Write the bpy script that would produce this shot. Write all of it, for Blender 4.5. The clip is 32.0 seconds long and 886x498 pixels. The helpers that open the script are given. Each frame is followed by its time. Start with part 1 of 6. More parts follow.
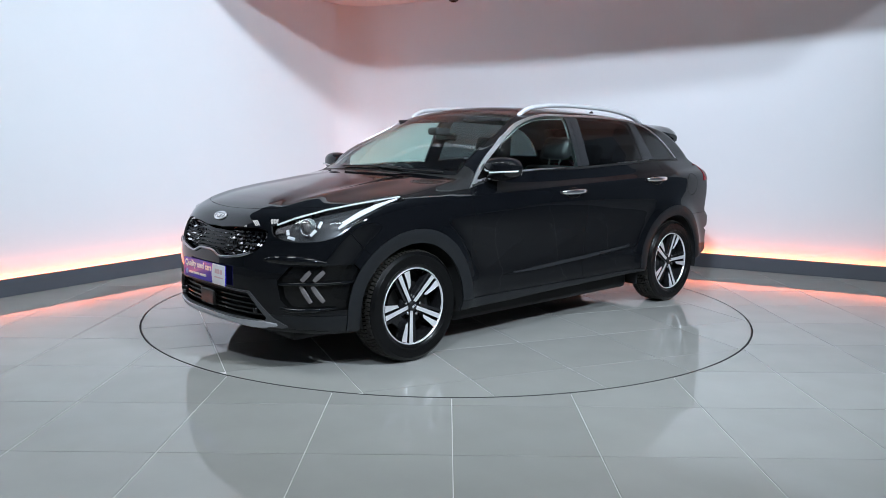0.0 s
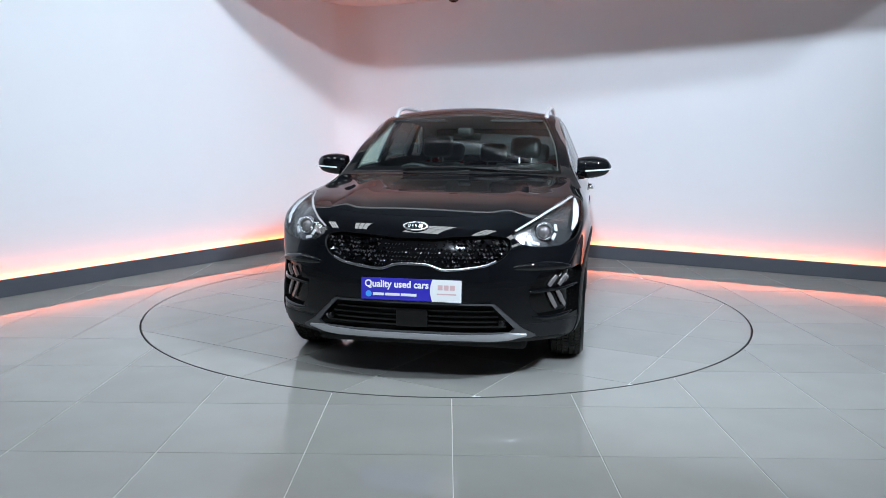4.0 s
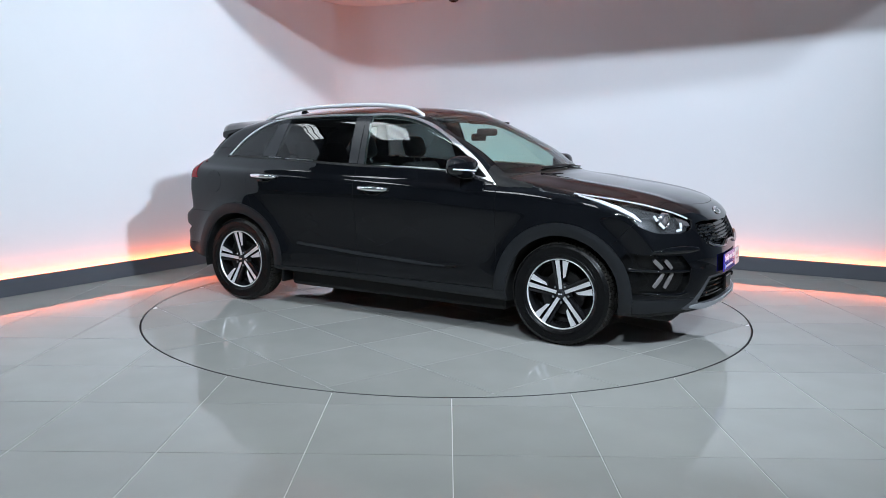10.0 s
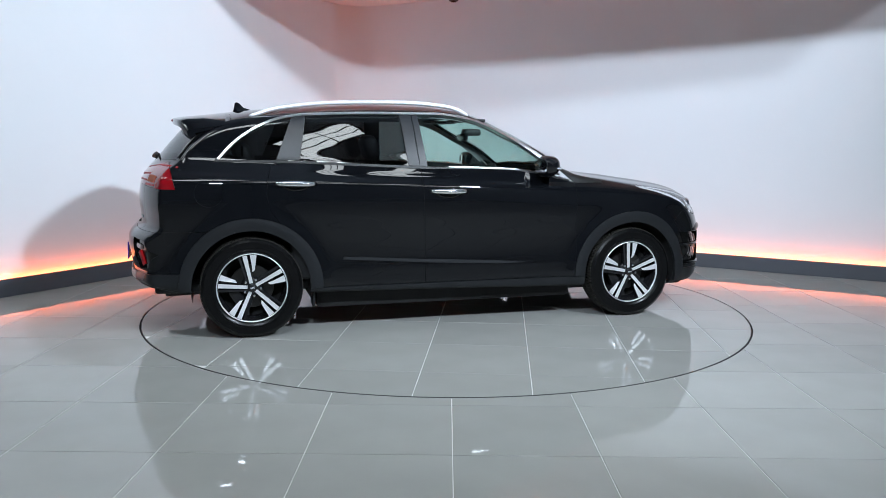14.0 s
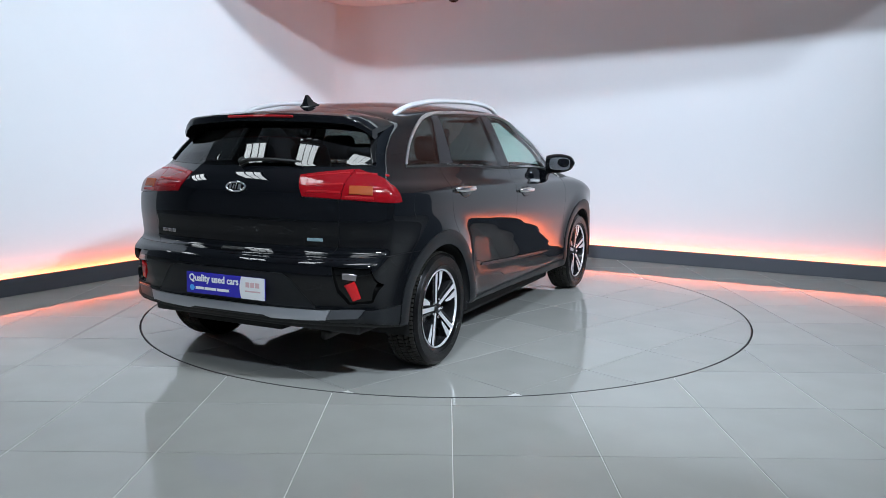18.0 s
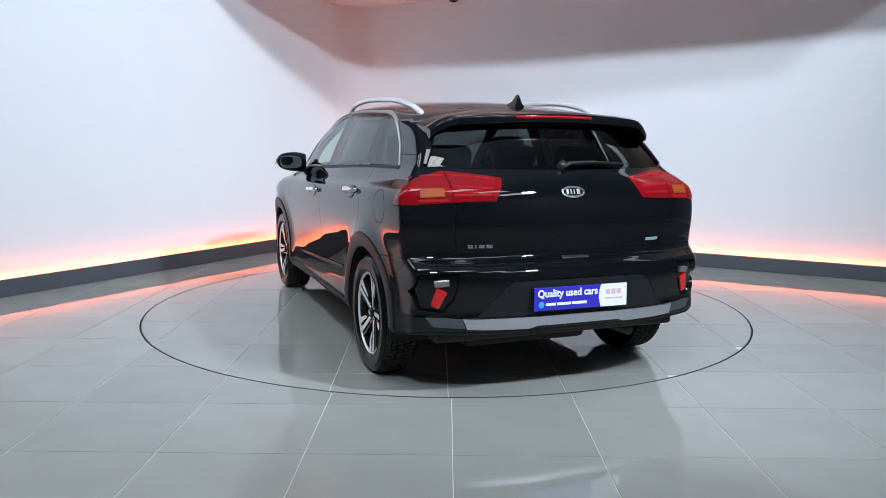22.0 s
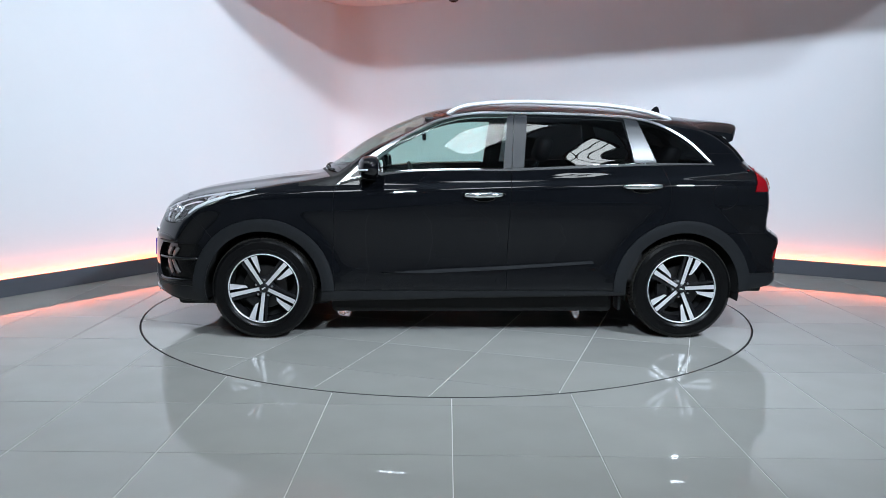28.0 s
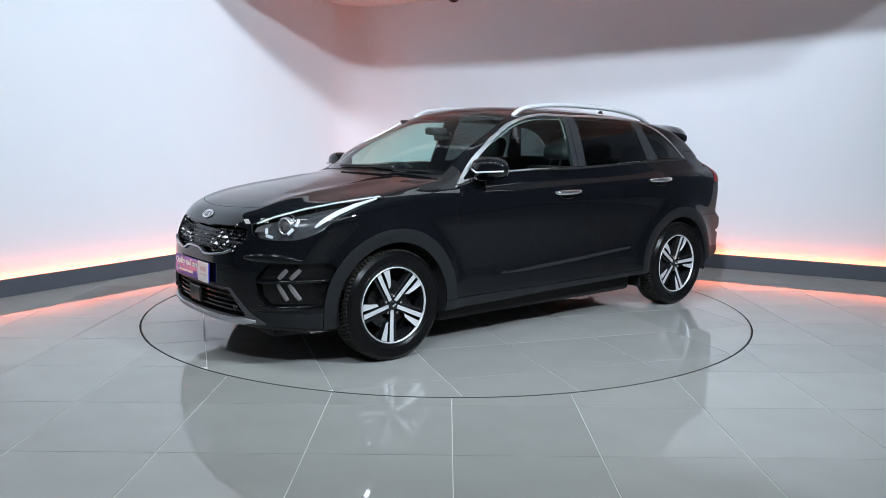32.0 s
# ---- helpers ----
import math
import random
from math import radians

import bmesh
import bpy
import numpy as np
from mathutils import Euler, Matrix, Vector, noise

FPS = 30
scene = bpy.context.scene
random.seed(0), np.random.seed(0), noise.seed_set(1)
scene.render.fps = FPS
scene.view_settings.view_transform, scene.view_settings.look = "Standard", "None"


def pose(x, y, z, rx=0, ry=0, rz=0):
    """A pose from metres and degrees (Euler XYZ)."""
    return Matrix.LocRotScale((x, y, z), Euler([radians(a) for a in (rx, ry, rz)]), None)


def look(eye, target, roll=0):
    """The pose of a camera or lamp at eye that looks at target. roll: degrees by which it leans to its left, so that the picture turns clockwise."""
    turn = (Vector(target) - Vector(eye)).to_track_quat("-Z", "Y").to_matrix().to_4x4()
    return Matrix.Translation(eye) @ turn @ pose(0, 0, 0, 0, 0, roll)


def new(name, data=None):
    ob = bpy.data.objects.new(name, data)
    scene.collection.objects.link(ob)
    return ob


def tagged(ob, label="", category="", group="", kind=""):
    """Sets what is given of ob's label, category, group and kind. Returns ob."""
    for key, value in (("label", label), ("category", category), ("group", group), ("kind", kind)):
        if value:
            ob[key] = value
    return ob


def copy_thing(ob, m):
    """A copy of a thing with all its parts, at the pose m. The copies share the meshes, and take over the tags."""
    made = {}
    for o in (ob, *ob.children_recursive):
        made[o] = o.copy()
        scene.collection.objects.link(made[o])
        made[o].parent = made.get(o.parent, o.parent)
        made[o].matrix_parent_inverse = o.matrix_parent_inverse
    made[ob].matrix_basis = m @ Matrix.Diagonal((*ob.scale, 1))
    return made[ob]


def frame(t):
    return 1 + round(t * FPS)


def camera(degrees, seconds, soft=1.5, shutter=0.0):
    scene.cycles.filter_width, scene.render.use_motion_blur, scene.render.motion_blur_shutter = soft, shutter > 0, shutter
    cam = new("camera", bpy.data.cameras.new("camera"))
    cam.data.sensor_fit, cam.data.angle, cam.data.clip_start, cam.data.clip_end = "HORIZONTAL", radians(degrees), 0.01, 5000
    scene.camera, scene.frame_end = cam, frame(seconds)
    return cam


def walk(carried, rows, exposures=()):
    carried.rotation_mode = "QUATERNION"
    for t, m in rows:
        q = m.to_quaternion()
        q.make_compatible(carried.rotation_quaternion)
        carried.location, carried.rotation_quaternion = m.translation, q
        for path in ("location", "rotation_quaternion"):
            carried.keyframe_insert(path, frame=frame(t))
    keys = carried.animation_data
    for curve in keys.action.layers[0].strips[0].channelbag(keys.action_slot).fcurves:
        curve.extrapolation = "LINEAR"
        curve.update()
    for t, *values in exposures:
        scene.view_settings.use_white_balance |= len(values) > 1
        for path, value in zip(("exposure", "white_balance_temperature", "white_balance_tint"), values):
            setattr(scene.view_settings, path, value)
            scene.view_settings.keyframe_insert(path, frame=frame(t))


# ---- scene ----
# The camera stands on a tripod and does not move.
cam = camera(58.92, 32.0, soft=0.8)
EYE = Vector((0.0, -6.008, 1.273))
AIM = EYE + Vector((-0.00425, 0.99051, -0.13737)) * 6.0
walk(cam, [(0.0, look(EYE, AIM, 0.455)), (32.0, look(EYE, AIM, 0.455))], exposures=[(0.0, 0.0), (32.0, 0.0)])

# How far the turntable has turned, in degrees, time by time.
TURN = [
    (0.0, 222.65), (0.25, 222.95), (0.5, 223.80), (0.75, 225.0), (1.0, 226.62), (1.5, 230.85), (2.0, 236.45), (2.5, 242.35), (3.0, 248.35),
    (4.0, 260.1), (5.0, 271.75), (6.0, 283.4), (7.0, 295.1), (8.0, 306.85), (9.0, 318.55), (10.0, 330.35), (11.0, 342.0),
    (12.0, 353.5), (13.0, 365.0), (14.0, 376.45), (15.0, 388.1), (16.0, 400.2), (17.0, 412.5), (18.0, 424.2), (19.0, 435.95),
    (20.0, 447.75), (21.0, 459.6), (22.0, 471.45), (23.0, 483.3), (24.0, 495.0), (25.0, 506.7), (26.0, 518.5), (27.0, 530.4),
    (28.0, 542.2), (29.0, 553.5), (29.5, 559.1), (30.0, 564.75), (30.5, 570.2), (31.0, 574.7), (31.5, 577.5), (32.0, 578.5),
]
# The car stands a little off the turntable's middle.
CAR_AT = (-0.143, 0.179)

# ---- light ----
world = bpy.data.worlds.new("hall_light")
scene.world = world
world.use_nodes = True
world.node_tree.nodes["Background"].inputs[0].default_value = (0.5, 0.6, 0.75, 1)
world.node_tree.nodes["Background"].inputs[1].default_value = 0.05


def area_lamp(name, at, aim, size_x, size_y, watts, colour, spread=180):
    data = bpy.data.lights.new(name, "AREA")
    data.shape, data.size, data.size_y = "RECTANGLE", size_x, size_y
    data.energy, data.color, data.spread = watts, colour, radians(spread)
    ob = new(name, data)
    ob.matrix_world = look(at, aim)
    return ob


# The corner of the two white walls, and the ways along them.
CORNER = Vector((-1.203, 4.240, 0))
ALONG_LEFT = Vector((-0.506, -0.8625, 0))
ALONG_RIGHT = Vector((0.872, -0.4895, 0))
IN_LEFT = Vector((0.8625, -0.506, 0))     # away from the left wall, into the room
IN_RIGHT = Vector((-0.4895, -0.872, 0))   # away from the right wall, into the room
# The two white walls are a booth in a larger, dim hall.
LONG_LEFT, LONG_RIGHT, WALL_Z = 5.9, 6.6, 3.22
CANOPY_Z, HALL_Z = 2.92, 6.2
COVE_R = 0.45                             # the walls meet in a rounded corner
COVE_AT = CORNER + (IN_LEFT + IN_RIGHT) * (COVE_R / (1 + IN_LEFT.dot(IN_RIGHT)))
COVE_FROM = (COVE_AT - IN_LEFT * COVE_R - CORNER).dot(ALONG_LEFT)


def hall_point(a, b):
    """A point of the plan, a metres along the right wall and b metres along the left one."""
    return CORNER + ALONG_RIGHT * a + ALONG_LEFT * b


HALL_PLAN = [hall_point(-7.5, -2.0), hall_point(13.0, -2.0), hall_point(13.0, 14.0), hall_point(-7.5, 14.0)]

LAMP_A = Vector((3.4, -4.6, 4.25))
LAMP_B = Vector((-0.5, -6.0, 4.45))
AIM_A, AIM_B = Vector((-2.2, 1.8, 0.9)), Vector((1.4, 2.75, 3.2))
area_lamp("flood_light_a", LAMP_A, AIM_A, 0.34, 0.26, 150, (0.725, 0.85, 0.99), 96)
area_lamp("flood_light_b", LAMP_B, AIM_B, 0.34, 0.26, 167, (0.725, 0.85, 0.99), 101)


def strip_lamp(name, mid, along, inward, length):
    """An orange light strip that lies in the slot behind the skirting and shines up the wall."""
    data = bpy.data.lights.new(name, "AREA")
    data.shape, data.size, data.size_y = "RECTANGLE", length, 0.02
    data.energy, data.color = 4.2 * length, (1.0, 0.155, 0.030)
    ob = new(name, data)
    z = -(Vector((0, 0, 1)) - inward * 0.40).normalized()
    y = z.cross(along).normalized()
    x = y.cross(z).normalized()
    ob.matrix_world = Matrix.Translation(mid + inward * 0.030 + Vector((0, 0, 0.10))) @ Matrix((x, y, z)).transposed().to_4x4()
    return ob


for name, along, inward, length in (("light_strip_a", ALONG_LEFT, IN_LEFT, LONG_LEFT), ("light_strip_b", ALONG_RIGHT, IN_RIGHT, LONG_RIGHT)):
    strip_lamp(name, CORNER + along * ((COVE_FROM + length - 0.1) / 2), along, inward, length - 0.1 - COVE_FROM)
ACROSS = (IN_LEFT + IN_RIGHT).normalized()
strip_lamp("light_strip_c", COVE_AT - ACROSS * (COVE_R - 0.015), Vector((ACROSS.y, -ACROSS.x, 0)), ACROSS, 0.30)
# ---- materials ----
def material(name, colour, rough=0.5, metal=0.0, coat=0.0, spec=0.5, bump=0.0, bump_scale=200.0, mottle=0.0, mottle_scale=3.0,
             rough_vary=0.0, alpha=1.0, transmission=0.0, ior=1.45, emit=None, emit_strength=0.0, per_piece=0.0):
    m = bpy.data.materials.new(name)
    m.use_nodes = True
    nt = m.node_tree
    b = nt.nodes["Principled BSDF"]
    b.inputs["Base Color"].default_value = (*colour, 1)
    b.inputs["Roughness"].default_value = rough
    b.inputs["Metallic"].default_value = metal
    b.inputs["Coat Weight"].default_value = coat
    b.inputs["Coat Roughness"].default_value = 0.02
    b.inputs["Specular IOR Level"].default_value = spec
    b.inputs["Transmission Weight"].default_value = transmission
    b.inputs["IOR"].default_value = ior
    b.inputs["Alpha"].default_value = alpha
    if emit:
        b.inputs["Emission Color"].default_value = (*emit, 1)
        b.inputs["Emission Strength"].default_value = emit_strength
    tc = nt.nodes.new("ShaderNodeTexCoord")
    if mottle or per_piece:
        n = nt.nodes.new("ShaderNodeTexNoise")
        n.inputs["Scale"].default_value = mottle_scale
        n.inputs["Detail"].default_value = 6
        nt.links.new(tc.outputs["Object"], n.inputs["Vector"])
        value = n.outputs["Fac"]
        mul = nt.nodes.new("ShaderNodeMath")
        mul.operation = "MULTIPLY_ADD"
        nt.links.new(value, mul.inputs[0])
        mul.inputs[1].default_value = 2 * mottle
        mul.inputs[2].default_value = 1 - mottle
        value = mul.outputs[0]
        if per_piece:
            info = nt.nodes.new("ShaderNodeObjectInfo")
            m2 = nt.nodes.new("ShaderNodeMath")
            m2.operation = "MULTIPLY_ADD"
            nt.links.new(info.outputs["Random"], m2.inputs[0])
            m2.inputs[1].default_value = 2 * per_piece
            m2.inputs[2].default_value = 1 - per_piece
            m3 = nt.nodes.new("ShaderNodeMath")
            m3.operation = "MULTIPLY"
            nt.links.new(value, m3.inputs[0])
            nt.links.new(m2.outputs[0], m3.inputs[1])
            value = m3.outputs[0]
        mix = nt.nodes.new("ShaderNodeVectorMath")
        mix.operation = "SCALE"
        mix.inputs[0].default_value = colour
        nt.links.new(value, mix.inputs["Scale"])
        nt.links.new(mix.outputs[0], b.inputs["Base Color"])
    if rough_vary:
        n = nt.nodes.new("ShaderNodeTexNoise")
        n.inputs["Scale"].default_value = mottle_scale * 1.7
        n.inputs["Detail"].default_value = 8
        nt.links.new(tc.outputs["Object"], n.inputs["Vector"])
        mr = nt.nodes.new("ShaderNodeMapRange")
        mr.inputs["To Min"].default_value = max(0.0, rough - rough_vary)
        mr.inputs["To Max"].default_value = rough + rough_vary
        nt.links.new(n.outputs["Fac"], mr.inputs["Value"])
        nt.links.new(mr.outputs["Result"], b.inputs["Roughness"])
    if bump:
        n = nt.nodes.new("ShaderNodeTexNoise")
        n.inputs["Scale"].default_value = bump_scale
        n.inputs["Detail"].default_value = 4
        nt.links.new(tc.outputs["Object"], n.inputs["Vector"])
        bp = nt.nodes.new("ShaderNodeBump")
        bp.inputs["Strength"].default_value = bump
        bp.inputs["Distance"].default_value = 0.002
        nt.links.new(n.outputs["Fac"], bp.inputs["Height"])
        nt.links.new(bp.outputs["Normal"], b.inputs["Normal"])
    return m


M_WALL = material("white_wall_paint", (0.79, 0.80, 0.825), 0.55, bump=0.15, bump_scale=90, mottle=0.02, mottle_scale=1.5)
M_CANOPY = material("white_soffit_paint", (0.78, 0.77, 0.76), 0.6, bump=0.1, mottle=0.02)
M_HALL = material("dim_hall_wall", (0.35, 0.39, 0.445), 0.8, mottle=0.15, mottle_scale=0.7)
M_SKIRT = material("grey_skirting_paint", (0.085, 0.09, 0.105), 0.35, bump=0.1, bump_scale=60, mottle=0.1, mottle_scale=2)
M_TILE = material("polished_grey_porcelain", (0.335, 0.332, 0.312), 0.03, spec=0.36, mottle=0.10, mottle_scale=3, rough_vary=0.02, per_piece=0.06, bump=0.08, bump_scale=4)
M_GROUT = material("pale_grout", (0.62, 0.61, 0.59), 0.8, mottle=0.3, mottle_scale=4)
M_SLOT = material("near_black_gap", (0.012, 0.012, 0.012), 0.8)
M_EDGE_RING = material("dark_edge_ring", (0.10, 0.10, 0.10), 0.65, metal=0.6)
M_FIXTURE = material("dark_grey_fixture", (0.05, 0.05, 0.055), 0.5)
M_SKYLIGHT = material("bright_skylight_pane", (0.8, 0.85, 0.9), 0.3, emit=(0.87, 0.95, 1.0), emit_strength=10.0)
M_LAMPFACE = material("lamp_lens", (0.9, 0.9, 0.9), 0.3, emit=(0.95, 0.98, 1.0), emit_strength=30.0)

M_PAINT = material("black_car_paint", (0.0028, 0.0032, 0.0042), 0.3, coat=1.0, spec=0.0)
M_GLASSBLACK = material("gloss_black_plastic", (0.004, 0.004, 0.004), 0.06, spec=0.5)
M_CLAD = material("dark_grey_textured_plastic", (0.0105, 0.0115, 0.013), 0.42, spec=0.35, bump=0.12, bump_scale=900, mottle=0.08)
M_SATIN = material("satin_grey_pillar_film", (0.020, 0.021, 0.023), 0.27)
M_CHIN = material("grey_satin_trim", (0.10, 0.103, 0.11), 0.35, metal=0.5)
M_RAIL = material("bright_silver_rail", (0.80, 0.80, 0.82), 0.33, metal=0.55)
M_CHROME = material("satin_chrome", (0.82, 0.82, 0.83), 0.32, metal=1.0)
M_BAR = material("grey_chrome_strip", (0.42, 0.42, 0.44), 0.18, metal=1.0)
M_BRIGHT = material("bright_chrome", (0.92, 0.92, 0.93), 0.12, metal=1.0)
M_SILVER = material("silver_painted_plastic", (0.50, 0.51, 0.54), 0.36, metal=0.7)
M_RUBBER = material("tyre_rubber", (0.0035, 0.0035, 0.0037), 0.27, spec=0.24, bump=0.05, bump_scale=300, mottle=0.15, mottle_scale=20)
M_TREAD = material("dusty_tread_rubber", (0.024, 0.022, 0.019), 0.7, spec=0.3, bump=0.2, bump_scale=250, mottle=0.3, mottle_scale=30)
M_RIM_FACE = material("machined_alloy_face", (0.84, 0.84, 0.85), 0.42, metal=0.6)
M_RIM_DARK = material("gloss_black_alloy", (0.012, 0.012, 0.013), 0.18, spec=0.5)
M_DISC = material("brake_disc_steel", (0.06, 0.058, 0.056), 0.45, metal=1.0)
M_WELL_GAP = material("black_liner_and_gap_shade", (0.008, 0.008, 0.008), 0.85)
M_UNDER = material("underbody_black", (0.010, 0.010, 0.010), 0.8)
M_INTERIOR = material("charcoal_cabin_trim", (0.018, 0.018, 0.019), 0.6, bump=0.2, bump_scale=500, mottle=0.1)
M_LEATHER = material("black_leather", (0.020, 0.020, 0.021), 0.42, bump=0.25, bump_scale=350, mottle=0.12)
M_LINING = material("grey_headlining", (0.22, 0.23, 0.225), 0.9, mottle=0.05)
M_GASKET = material("black_window_seal", (0.008, 0.008, 0.008), 0.5)


def pane(name, tint, gloss_rough=0.0):
    """Thin glass: it lets the view through with a tint and mirrors a little."""
    m = bpy.data.materials.new(name)
    m.use_nodes = True
    nt = m.node_tree
    nt.nodes.remove(nt.nodes["Principled BSDF"])
    out = nt.nodes["Material Output"]
    tr = nt.nodes.new("ShaderNodeBsdfTransparent")
    tr.inputs["Color"].default_value = (*tint, 1)
    gl = nt.nodes.new("ShaderNodeBsdfGlossy")
    gl.inputs["Roughness"].default_value = gloss_rough
    lw = nt.nodes.new("ShaderNodeLayerWeight")
    pw = nt.nodes.new("ShaderNodeMath")
    pw.operation = "POWER"
    nt.links.new(lw.outputs["Facing"], pw.inputs[0])
    pw.inputs[1].default_value = 5.0
    fr = nt.nodes.new("ShaderNodeMath")
    fr.operation = "MULTIPLY_ADD"
    nt.links.new(pw.outputs[0], fr.inputs[0])
    fr.inputs[1].default_value, fr.inputs[2].default_value = 0.93, 0.065
    mix = nt.nodes.new("ShaderNodeMixShader")
    nt.links.new(fr.outputs[0], mix.inputs[0])
    nt.links.new(tr.outputs[0], mix.inputs[1])
    nt.links.new(gl.outputs[0], mix.inputs[2])
    nt.links.new(mix.outputs[0], out.inputs["Surface"])
    return m


M_GLASS = pane("green_tinted_glass", (0.68, 0.86, 0.80))
M_PRIVACY = pane("dark_privacy_glass", (0.09, 0.098, 0.10))
M_LENS = pane("clear_lamp_lens", (0.93, 0.94, 0.95))
M_RED = material("red_tail_lamp", (0.25, 0.006, 0.009), 0.35, coat=0.25, spec=0.1)
M_REFLEX = material("red_reflex_lens", (0.55, 0.010, 0.014), 0.15, coat=0.5)
M_RED_DEEP = material("deep_red_lens", (0.18, 0.003, 0.006), 0.10, coat=0.6, spec=0.2)
M_AMBER = material("amber_lens", (0.25, 0.050, 0.010), 0.4, coat=0.1, spec=0.1)
M_CLEAR = material("clear_reflector", (0.34, 0.31, 0.31), 0.22, metal=0.7)
M_GRILLE = material("gloss_black_grille", (0.003, 0.003, 0.0035), 0.12, spec=0.25)
M_STUD = material("dark_chrome_stud", (0.16, 0.16, 0.17), 0.10, metal=1.0)
M_LED = material("daytime_light_bar", (0.70, 0.72, 0.74), 0.3, emit=(0.9, 0.95, 1.0), emit_strength=0.0)
M_LAMPDARK = material("lamp_housing", (0.14, 0.143, 0.147), 0.22, metal=0.7, mottle=0.5, mottle_scale=34)
M_BLUE = material("royal_blue_plate_print", (0.035, 0.03, 0.42), 0.25, coat=0.5)
M_WHITE = material("white_plate_print", (0.80, 0.80, 0.80), 0.3)
M_SKYBLUE = material("sky_blue_print", (0.05, 0.30, 0.75), 0.3)
M_GREYINK = material("pale_red_ink", (0.68, 0.45, 0.46), 0.4)
M_TEALINK = material("pale_blue_ink", (0.20, 0.29, 0.32), 0.3)
# ---- building helpers ----
def mesh_of(name, verts, faces, smooth=False):
    me = bpy.data.meshes.new(name)
    me.from_pydata([tuple(v) for v in verts], [], [tuple(f) for f in faces])
    if smooth:
        me.polygons.foreach_set("use_smooth", [True] * len(me.polygons))
    me.update()
    return me


def thing(name, label, category, group="", at=None, kind=""):
    ob = new(name)
    if at is not None:
        ob.matrix_basis = at
    return tagged(ob, label, category, group, kind)


def put(name, me, mat, parent=None, label="", m=None, smooth=None):
    """One mesh as one object, under a thing or a part where one is given."""
    if mat is not None and not me.materials:
        me.materials.append(mat)
    ob = new(name, me)
    if parent is not None:
        ob.parent = parent
    if m is not None:
        ob.matrix_basis = m
    if label:
        tagged(ob, label)
    if smooth is not None:
        me.polygons.foreach_set("use_smooth", [smooth] * len(me.polygons))
    return ob


def part(name, bm, mat, parent, label="", m=None, smooth=False, angle=None):
    me = bpy.data.meshes.new(name)
    bm.normal_update()
    bm.to_mesh(me)
    bm.free()
    if smooth:
        me.polygons.foreach_set("use_smooth", [True] * len(me.polygons))
        if angle:
            me.set_sharp_from_angle(angle=radians(angle))
    return put(name, me, mat, parent, label, m)


def box(bm, lo, hi, bevel=0.0, m=None, segments=2):
    """A box from lo to hi with rounded edges, added to bm."""
    made = bmesh.ops.create_cube(bm, size=1.0)["verts"]
    lo, hi = Vector(lo), Vector(hi)
    for v in made:
        v.co = Vector((lo[i] + (v.co[i] + 0.5) * (hi[i] - lo[i]) for i in range(3)))
    geom = made
    if bevel:
        edges = list({e for v in made for e in v.link_edges})
        out = bmesh.ops.bevel(bm, geom=edges, offset=bevel, segments=segments, affect="EDGES", profile=0.5)
        geom = list({v for f in out["faces"] for v in f.verts} | {v for v in made if v.is_valid})
    if m is not None:
        bmesh.ops.transform(bm, matrix=m, verts=geom)
    return geom


def lathe(bm, profile, steps=48, axis="y", arc=None):
    """Turns a line of (radius, along) about an axis."""
    rings = []
    full = arc is None
    n = steps if full else steps + 1
    for k in range(n):
        a = 2 * math.pi * k / steps if full else arc[0] + (arc[1] - arc[0]) * k / steps
        c, s = math.cos(a), math.sin(a)
        ring = []
        for r, h in profile:
            p = {"y": (r * c, h, r * s), "z": (r * c, r * s, h), "x": (h, r * c, r * s)}[axis]
            ring.append(bm.verts.new(p))
        rings.append(ring)
    for k in range(steps):
        a, b = rings[k], rings[(k + 1) % n]
        for i in range(len(profile) - 1):
            bm.faces.new((a[i], b[i], b[i + 1], a[i + 1]))
    return rings


def prism(bm, outline, depth, m=None, bevel=0.0):
    """A flat outline in x, y, drawn out along z from 0 to depth."""
    lo = [bm.verts.new((x, y, 0)) for x, y in outline]
    hi = [bm.verts.new((x, y, depth)) for x, y in outline]
    n = len(outline)
    bm.faces.new(lo[::-1])
    top = bm.faces.new(hi)
    for i in range(n):
        bm.faces.new((lo[i], lo[(i + 1) % n], hi[(i + 1) % n], hi[i]))
    verts = lo + hi
    if bevel:
        out = bmesh.ops.bevel(bm, geom=list(top.edges), offset=bevel, segments=1, affect="EDGES")
        verts = list({v for v in lo if v.is_valid} | {v for v in hi if v.is_valid} | {v for f in out["faces"] for v in f.verts})
    if m is not None:
        bmesh.ops.transform(bm, matrix=m, verts=verts)
    return verts


def tube(bm, pts, radius, sides=8, flat=1.0, close=True):
    """A round bar along a line of points."""
    rings = []
    pts = [Vector(q) for q in pts]
    for i, q in enumerate(pts):
        d = (pts[min(i + 1, len(pts) - 1)] - pts[max(i - 1, 0)]).normalized()
        u = d.cross(Vector((0, 0, 1)))
        u = u.normalized() if u.length > 1e-4 else Vector((1, 0, 0))
        w = u.cross(d)
        r = radius[i] if isinstance(radius, (list, tuple)) else radius
        rings.append([bm.verts.new(q + u * (r * math.cos(2 * math.pi * k / sides)) + w * (r * flat * math.sin(2 * math.pi * k / sides))) for k in range(sides)])
    for a, b in zip(rings, rings[1:]):
        for k in range(sides):
            bm.faces.new((a[k], a[(k + 1) % sides], b[(k + 1) % sides], b[k]))
    if close:
        bm.faces.new(rings[0][::-1])
        bm.faces.new(rings[-1])


def smooth_step(x, a, b):
    t = min(1, max(0, (x - a) / (b - a)))
    return t * t * (3 - 2 * t)


